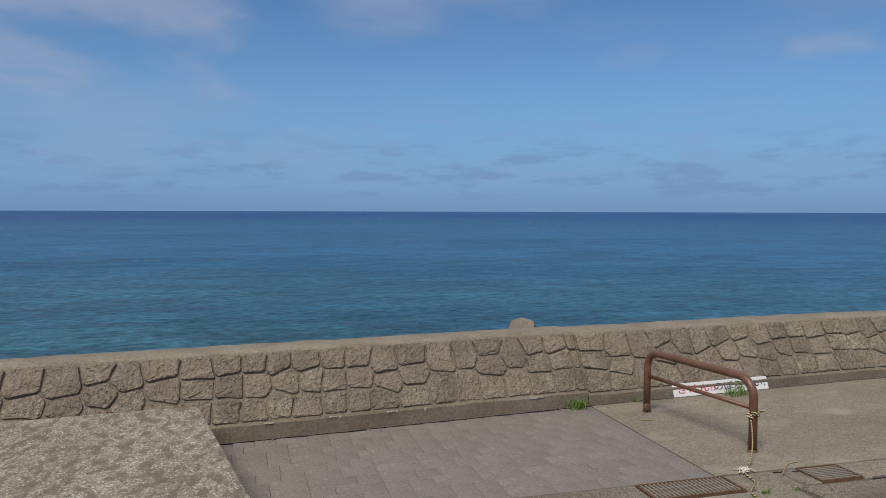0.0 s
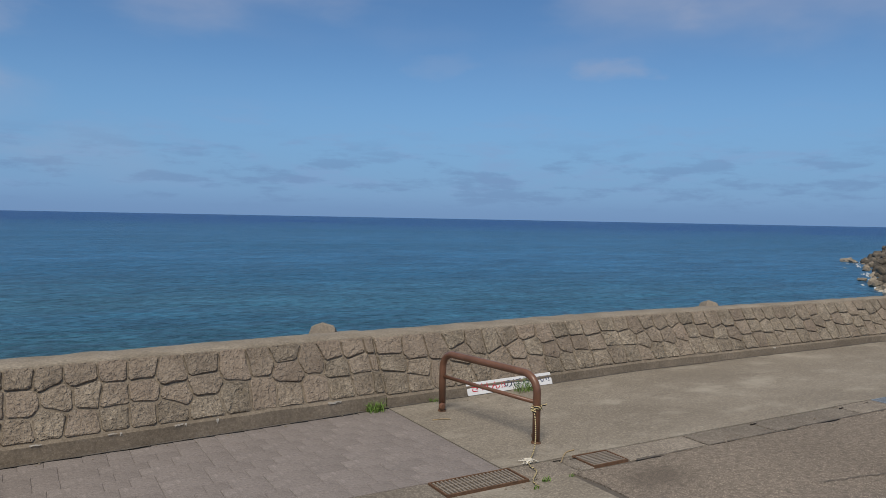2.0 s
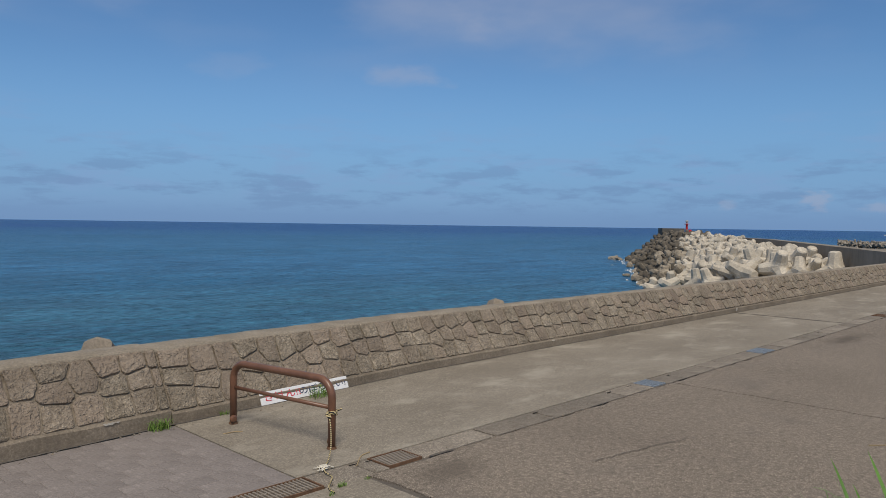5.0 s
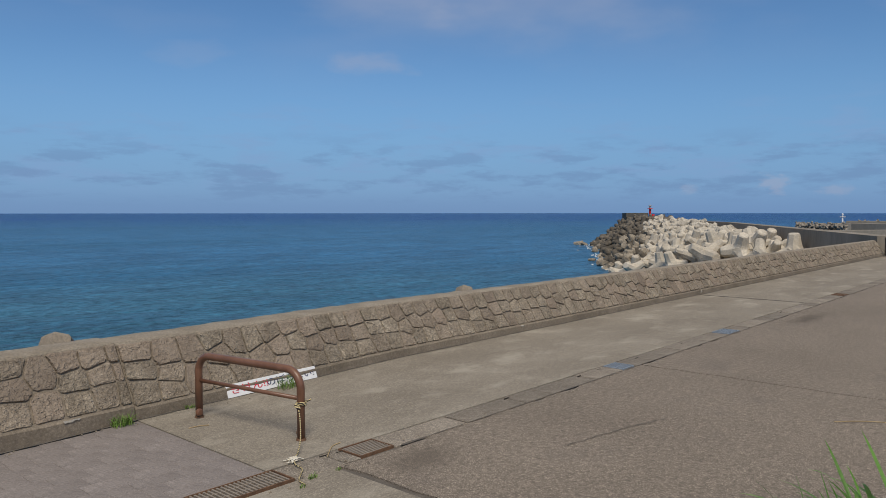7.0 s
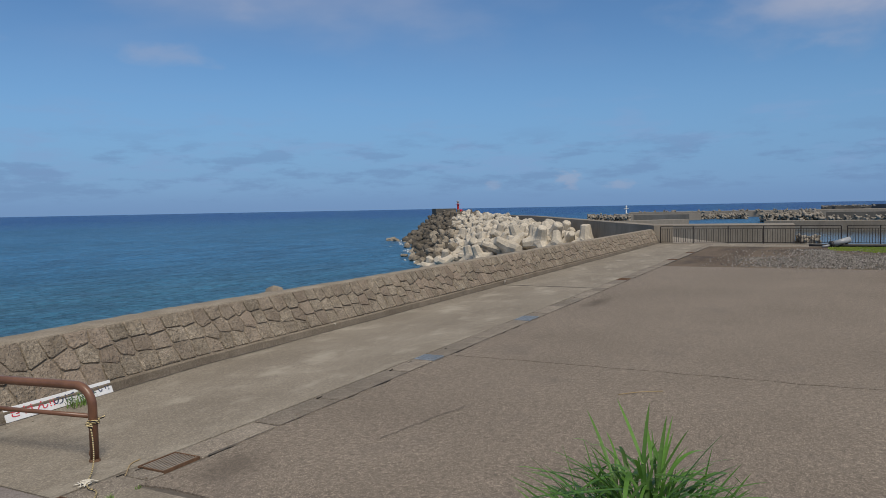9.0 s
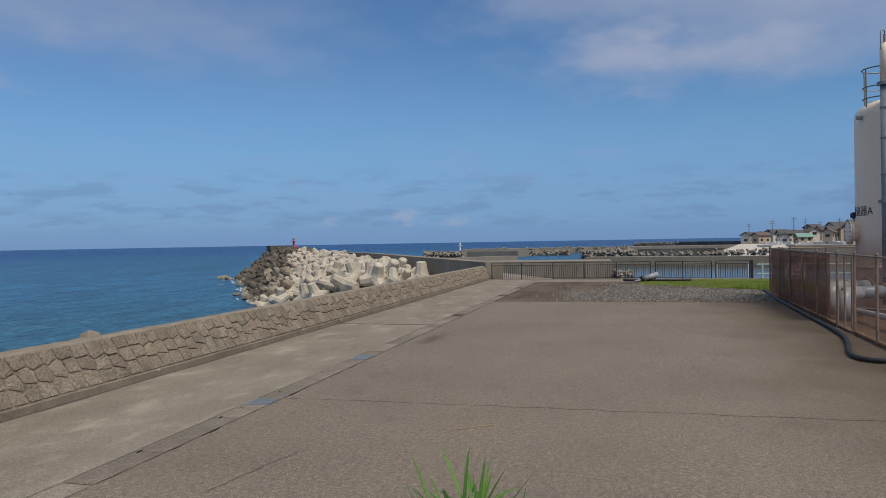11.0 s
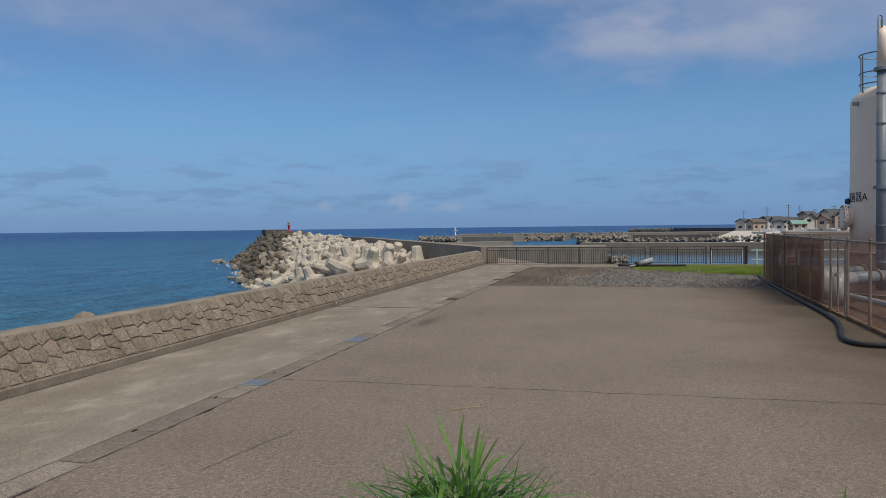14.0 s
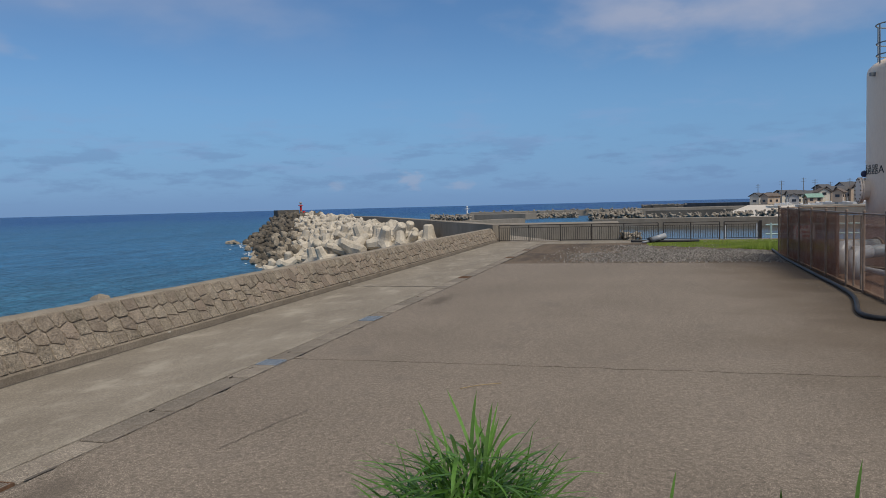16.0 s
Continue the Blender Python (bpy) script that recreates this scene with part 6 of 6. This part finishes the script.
# ---- guard rail, warning board beyond the yard ----
gr = empty("guard_rail", pose(47.1, 0, 0), "pale teal guard rail along the basin edge", "guard rail")
for y in np.arange(-7.6, -22, -2.0):
    part("post", box(-0.05, 0.05, y - 0.05, y + 0.05, -0.05, 0.95, 0.01), M_TEAL, gr)
for z in (0.30, 0.85):
    part("rail", tube([(0, -7.3, z), (0, -21.8, z)], 0.045, 8), M_TEAL, gr)
ws = empty("warning_board", pose(46.2, -9.2, 0.0), "red and white striped warning board by the basin", "sign")
part("panel", box(-0.02, 0.02, -0.55, 0.55, 0.0, 0.85, 0.004), M_WHITE, ws)
for i in range(7):
    y = -0.5 + i * 0.165
    b0 = bmesh.new()
    vsb = [b0.verts.new((-0.024, yy, zz)) for yy, zz in ((y, 0.62), (y + 0.08, 0.62), (y + 0.0, 0.83), (y - 0.05 if y > -0.45 else y, 0.83))]
    b0.faces.new(vsb)
    part("stripe", b0, M_RED, ws, "red slanting stripe")
for z in (0.42, 0.2):
    for y in (-0.4, -0.1, 0.2):
        part("text_bar", box(-0.025, -0.021, y, y + 0.22, z - 0.05, z + 0.06), M_RED, ws, "red writing shown as a bar")
part("leg", box(0.0, 0.05, -0.5, -0.45, -0.05, 0.6), M_GALV, ws)
part("leg", box(0.0, 0.05, 0.45, 0.5, -0.05, 0.6), M_GALV, ws)

# ---- village across the harbour ----
WALLS = [material("house_wall_" + n, c, tuple(v * 1.12 for v in c), 0.5, 0.85, 0.0, 4, 0.08) for n, c in
         (("cream", (0.62, 0.58, 0.50)), ("grey", (0.44, 0.43, 0.42)), ("brown", (0.32, 0.25, 0.20)), ("pale_green", (0.48, 0.55, 0.51)), ("tan", (0.50, 0.40, 0.31)))]
ROOFS = [material("roof_" + n, c, tuple(v * 1.2 for v in c), 0.8, 0.7, 0.0, 6, 0.15) for n, c in
         (("dark", (0.085, 0.085, 0.09)), ("brown", (0.13, 0.105, 0.09)), ("green", (0.20, 0.33, 0.28)))]
M_PANE = material("dark_pane", (0.03, 0.035, 0.045), (0.05, 0.055, 0.065), 1, 0.2, 0.0, 4, 0.05, spec=0.6)


def house(head, dist, w, d, h, rise, wall, roof, turn, lab):
    w, d, h, rise = w * 0.57, d * 0.57, h * 0.64, rise * 0.6
    p = polar(head, dist)
    e = empty("house", pose(p.x, p.y, -0.2 + max(0, head - 101.6) * 0.75, 0, 0, turn), lab, "house", "village houses")
    part("wall", box(-d / 2, d / 2, -w / 2, w / 2, -10.0, h), WALLS[wall], e)
    bm = bmesh.new()
    o = 0.5
    sec = [(-d / 2 - o, h - 0.2), (0, h + rise), (d / 2 + o, h - 0.2), (d / 2 + o, h - 0.02), (0, h + rise + 0.25), (-d / 2 - o, h - 0.02)]
    a = [bm.verts.new((x, -w / 2 - o, z)) for x, z in sec]
    c = [bm.verts.new((x, w / 2 + o, z)) for x, z in sec]
    bm.faces.new(a)
    bm.faces.new(c[::-1])
    for i in range(6):
        bm.faces.new((a[i], c[i], c[(i + 1) % 6], a[(i + 1) % 6]))
    part("roof", bm, ROOFS[roof], e)
    for s in (-1, 1):
        b0 = bmesh.new()
        b0.faces.new([b0.verts.new(v) for v in ((-d / 2, s * w / 2, h - 0.05), (d / 2, s * w / 2, h - 0.05), (0, s * w / 2, h + rise - 0.02))])
        part("gable", b0, WALLS[wall], e)
    n = max(2, int(w / 2.6))
    for fl in ((0.7, 2.7) if h > 3.5 else (0.8,)):
        for i in range(n):
            y = -w / 2 + w * (i + 0.5) / n
            win = part("window", box(-d / 2 - 0.06, -d / 2 + 0.02, y - 0.55, y + 0.55, fl, fl + 0.95), M_PANE, e)
    for s in (-1, 1):
        part("window", box(-0.7, 0.7, s * (w / 2 + 0.06) - 0.04, s * (w / 2 + 0.06) + 0.04, 2.5 if h > 3.5 else 0.8, 3.4 if h > 3.5 else 1.7), M_PANE, e)


for args in ((98.2, 330, 8, 7, 5.2, 1.9, 0, 0, 60, "cream two-storey house with a dark gable roof"),
             (99.0, 335, 9, 8, 4.6, 2.6, 1, 0, 100, "grey house with a steep dark roof"),
             (100.2, 340, 12, 8, 6.2, 2.2, 0, 0, 15, "pale house with a long dark tiled roof"),
             (101.5, 330, 16, 8, 5.6, 1.8, 1, 0, 5, "long grey house with a dark tiled roof"),
             (101.8, 305, 9, 7, 3.4, 1.8, 4, 2, 10, "tan house with a green metal roof"),
             (103.0, 330, 9, 8, 6.0, 2.3, 2, 1, 80, "brown two-storey house with a gable roof"),
             (103.9, 340, 12, 9, 7.4, 2.4, 1, 0, 25, "grey two-storey house with a dark roof"),
             (104.3, 312, 8, 7, 4.8, 2.2, 4, 1, 95, "tan house with a brown roof"),
             (105.2, 350, 14, 10, 9.0, 2.6, 0, 0, 85, "pale tall house with a dark gable roof"),
             (105.4, 318, 9, 8, 6.4, 2.0, 3, 0, 70, "pale green house with a dark roof"),
             (106.5, 330, 12, 8, 7.5, 2.4, 0, 1, 20, "cream house with a brown roof"),
             (106.2, 306, 8, 7, 4.0, 1.6, 3, 2, 10, "pale green shed with a green roof"),
             (108.0, 330, 12, 9, 7.0, 2.4, 1, 0, 60, "grey house with a dark roof"),
             (99.6, 352, 9, 7, 6.5, 2.2, 0, 1, 70, "cream house behind with a brown roof"),
             (102.4, 352, 11, 8, 8.5, 2.2, 2, 0, 40, "brown tall house behind with a dark roof"),
             (104.8, 300, 8, 6, 4.6, 1.8, 0, 0, 15, "cream low house with a dark roof"),
             (103.4, 300, 7, 6, 4.0, 1.8, 4, 1, 60, "tan low house with a brown roof"),
             (100.6, 306, 8, 6, 4.2, 1.8, 1, 0, 80, "grey low house with a dark roof"),
             (110.0, 320, 12, 9, 6.0, 2.4, 0, 0, 30, "cream house with a dark roof")):
    house(*args)
rngh = random.Random(12)
for k in range(24):
    kind = rngh.randrange(5)
    house(98.9 + 0.42 * k + rngh.uniform(-0.25, 0.25), rngh.choice((312, 324, 346, 360)), rngh.uniform(7, 11), rngh.uniform(6, 8), rngh.uniform(3.8, 7.0), rngh.uniform(1.6, 2.4),
          kind, rngh.choice((0, 0, 1)), rngh.choice((10, 35, 70, 95)), ("cream", "grey", "brown", "pale green", "tan")[kind] + " small house crowded among its neighbours")
rngb = random.Random(8)
for k in range(9):
    p = polar(98.5 + 1.15 * k + rngb.uniform(-0.4, 0.4), 345 + rngb.uniform(-30, 25))
    e = empty("utility_pole", pose(p.x, p.y, -0.2), "grey utility pole with crossarms in the village", "utility pole", "village poles")
    hp = rngb.uniform(8.5, 11.0)
    part("pole", tube([(0, 0, 0), (0, 0, hp)], [0.19, 0.13], 8), M_PIPE, e)
    for z in (hp - 0.5, hp - 1.4):
        part("crossarm", box(-0.06, 0.06, -1.0, 1.0, z - 0.07, z + 0.07), M_PIPE, e)


def boat(head, dist, ln, turn, hull):
    p = polar(head, dist)
    e = empty("boat", pose(p.x, p.y, -0.42 if head > 101.3 else -0.3 - 2.65 * (299 - dist) / 75, 0, 0, turn) @ Matrix.Diagonal((0.8, 0.8, 0.55, 1)), "small white fishing boat hauled out on the slipway", "boat", "boats on the slipway")
    bm = bmesh.new()
    rows = []
    for t, w, zb in ((0.0, 0.85, 0.1), (0.35, 1.0, 0.0), (0.75, 0.75, 0.1), (1.0, 0.06, 0.5)):
        x = -ln / 2 + ln * t
        rows.append([bm.verts.new(v) for v in ((x, -w, 1.2 + 0.4 * t), (x, -w * 0.6, zb), (x, w * 0.6, zb), (x, w, 1.2 + 0.4 * t))])
    for a, c in zip(rows, rows[1:]):
        for i in range(4):
            bm.faces.new((a[i], c[i], c[(i + 1) % 4], a[(i + 1) % 4]))
    bm.faces.new(rows[0])
    bm.faces.new(rows[-1][::-1])
    part("hull", bm, hull, e)
    part("cabin", box(-ln * 0.28, -ln * 0.05, -0.45, 0.45, 1.2, 2.0, 0.08), M_TARP, e)
    part("cabin_window", box(-ln * 0.05, -ln * 0.05 + 0.03, -0.4, 0.4, 1.6, 1.9), M_PANE, e)
    part("mast", tube([(-ln * 0.15, 0, 2.3), (-ln * 0.15, 0, 4.2)], 0.05, 6), M_TARP, e)


for k in range(17):
    boat(99.2 + 0.52 * k + rngb.uniform(-0.2, 0.2), 274 + rngb.uniform(-12, 20), rngb.uniform(4.2, 6.5), rngb.uniform(60, 130), M_TARP if k % 4 else M_BLUE)
# hauled-up hulls moored in the near basin
for hd, ds, tn in ((96.5, 58, 100), (98.6, 62, 80)):
    p = polar(hd, ds)
    e = empty("skiff", pose(p.x, p.y, SEA_Z - 0.1, 0, 0, tn), "small pale green boat moored in the basin", "boat", "moored skiffs")
    part("hull", box(-2.2, 2.2, -0.7, 0.7, 0.0, 0.9, 0.25), M_TEAL, e)
    part("console", box(-0.6, 0.1, -0.35, 0.35, 0.9, 2.1, 0.05), M_TARP, e)
    part("mast", tube([(0.4, 0, 0.8), (0.4, 0, 3.6)], 0.03, 6), M_TARP, e)

# ---- foam at the foot of the breakwater ----
rngf = random.Random(14)
vs, fs = [], []
for k in range(40):
    t = rngf.random()
    a, b = (Vector((62.0, 34.0)), Vector((111.0, 65.0)))
    p = a.lerp(b, t) + Vector((-0.57, 0.82)) * (abs(rngf.gauss(0.0, 0.7)) - 0.3)
    n0 = len(vs)
    ln, w = rngf.uniform(0.6, 2.4), rngf.uniform(0.04, 0.13)
    m = 9
    for i in range(m):
        an = 2 * math.pi * i / m
        r = 1 + 0.4 * rngf.uniform(-1, 1)
        vs.append((p.x + ln * r * math.cos(an) * 0.8 - w * r * math.sin(an) * 0.5, p.y + ln * r * math.cos(an) * 0.5 + w * r * math.sin(an), SEA_Z + 0.03 + 0.001 * k / 10))
    fs.append(tuple(range(n0, n0 + m)))
me = bpy.data.meshes.new("sea_foam")
me.from_pydata(vs, [], fs)
me.materials.append(M_FOAM)
tagged(new("sea_foam", me), "thin white foam where waves meet the blocks", "foam", kind="stuff")

# ---- pieces of the setting: slabs and facing stones ----
rngp = random.Random(19)
y = GUT
row = 0
paver_me = {}
while y < 8.6:
    d = 0.225
    x = 4.26
    while x > -1.4:
        w = rngp.choice((0.225, 0.225, 0.34, 0.45))
        key = (w, rngp.randrange(3))
        top = min(wall_y(x - w), wall_y(x)) - 0.03
        dd = min(d, top - y)
        if dd > 0.05:
            if dd < d - 0.001 or key not in paver_me:
                b0 = bmesh.new()
                add_box(b0, -w + 0.0012, -0.0012, 0.0012, dd - 0.0012, -0.04, 0.004, 0.003)
                me = bpy.data.meshes.new("slab")
                b0.to_mesh(me)
                b0.free()
                me.materials.append(M_PAVER)
                if dd >= d - 0.001:
                    paver_me[key] = me
            else:
                me = paver_me[key]
            shared("slab", me, pose(x, y, rngp.uniform(-0.0008, 0.001), rngp.uniform(-0.1, 0.1), rngp.uniform(-0.1, 0.1), 0), paving)
        x -= w
    y += d
    row += 1

rngs = random.Random(23)
far_bm, count = bmesh.new(), 0
for k, (a, b) in enumerate(SPANS):
    for poly in sorted(stone_cells(max(a, -4.2), b, 50 + k), key=lambda q: q[0][0]):
        mx = sum(p[0] for p in poly) / len(poly)
        if mx < 24 and count < 330:
            b1 = bmesh.new()
            stone_into(b1, poly, rngs)
            if not b1.verts:
                b1.free()
                continue
            part("stone", b1, M_STONE, sea_wall)
            count += 1
        else:
            stone_into(far_bm, poly, rngs)
part("far_stones", far_bm, M_STONE_FAR, sea_wall, "rough cast stones of the farther wall", kind="stuff")
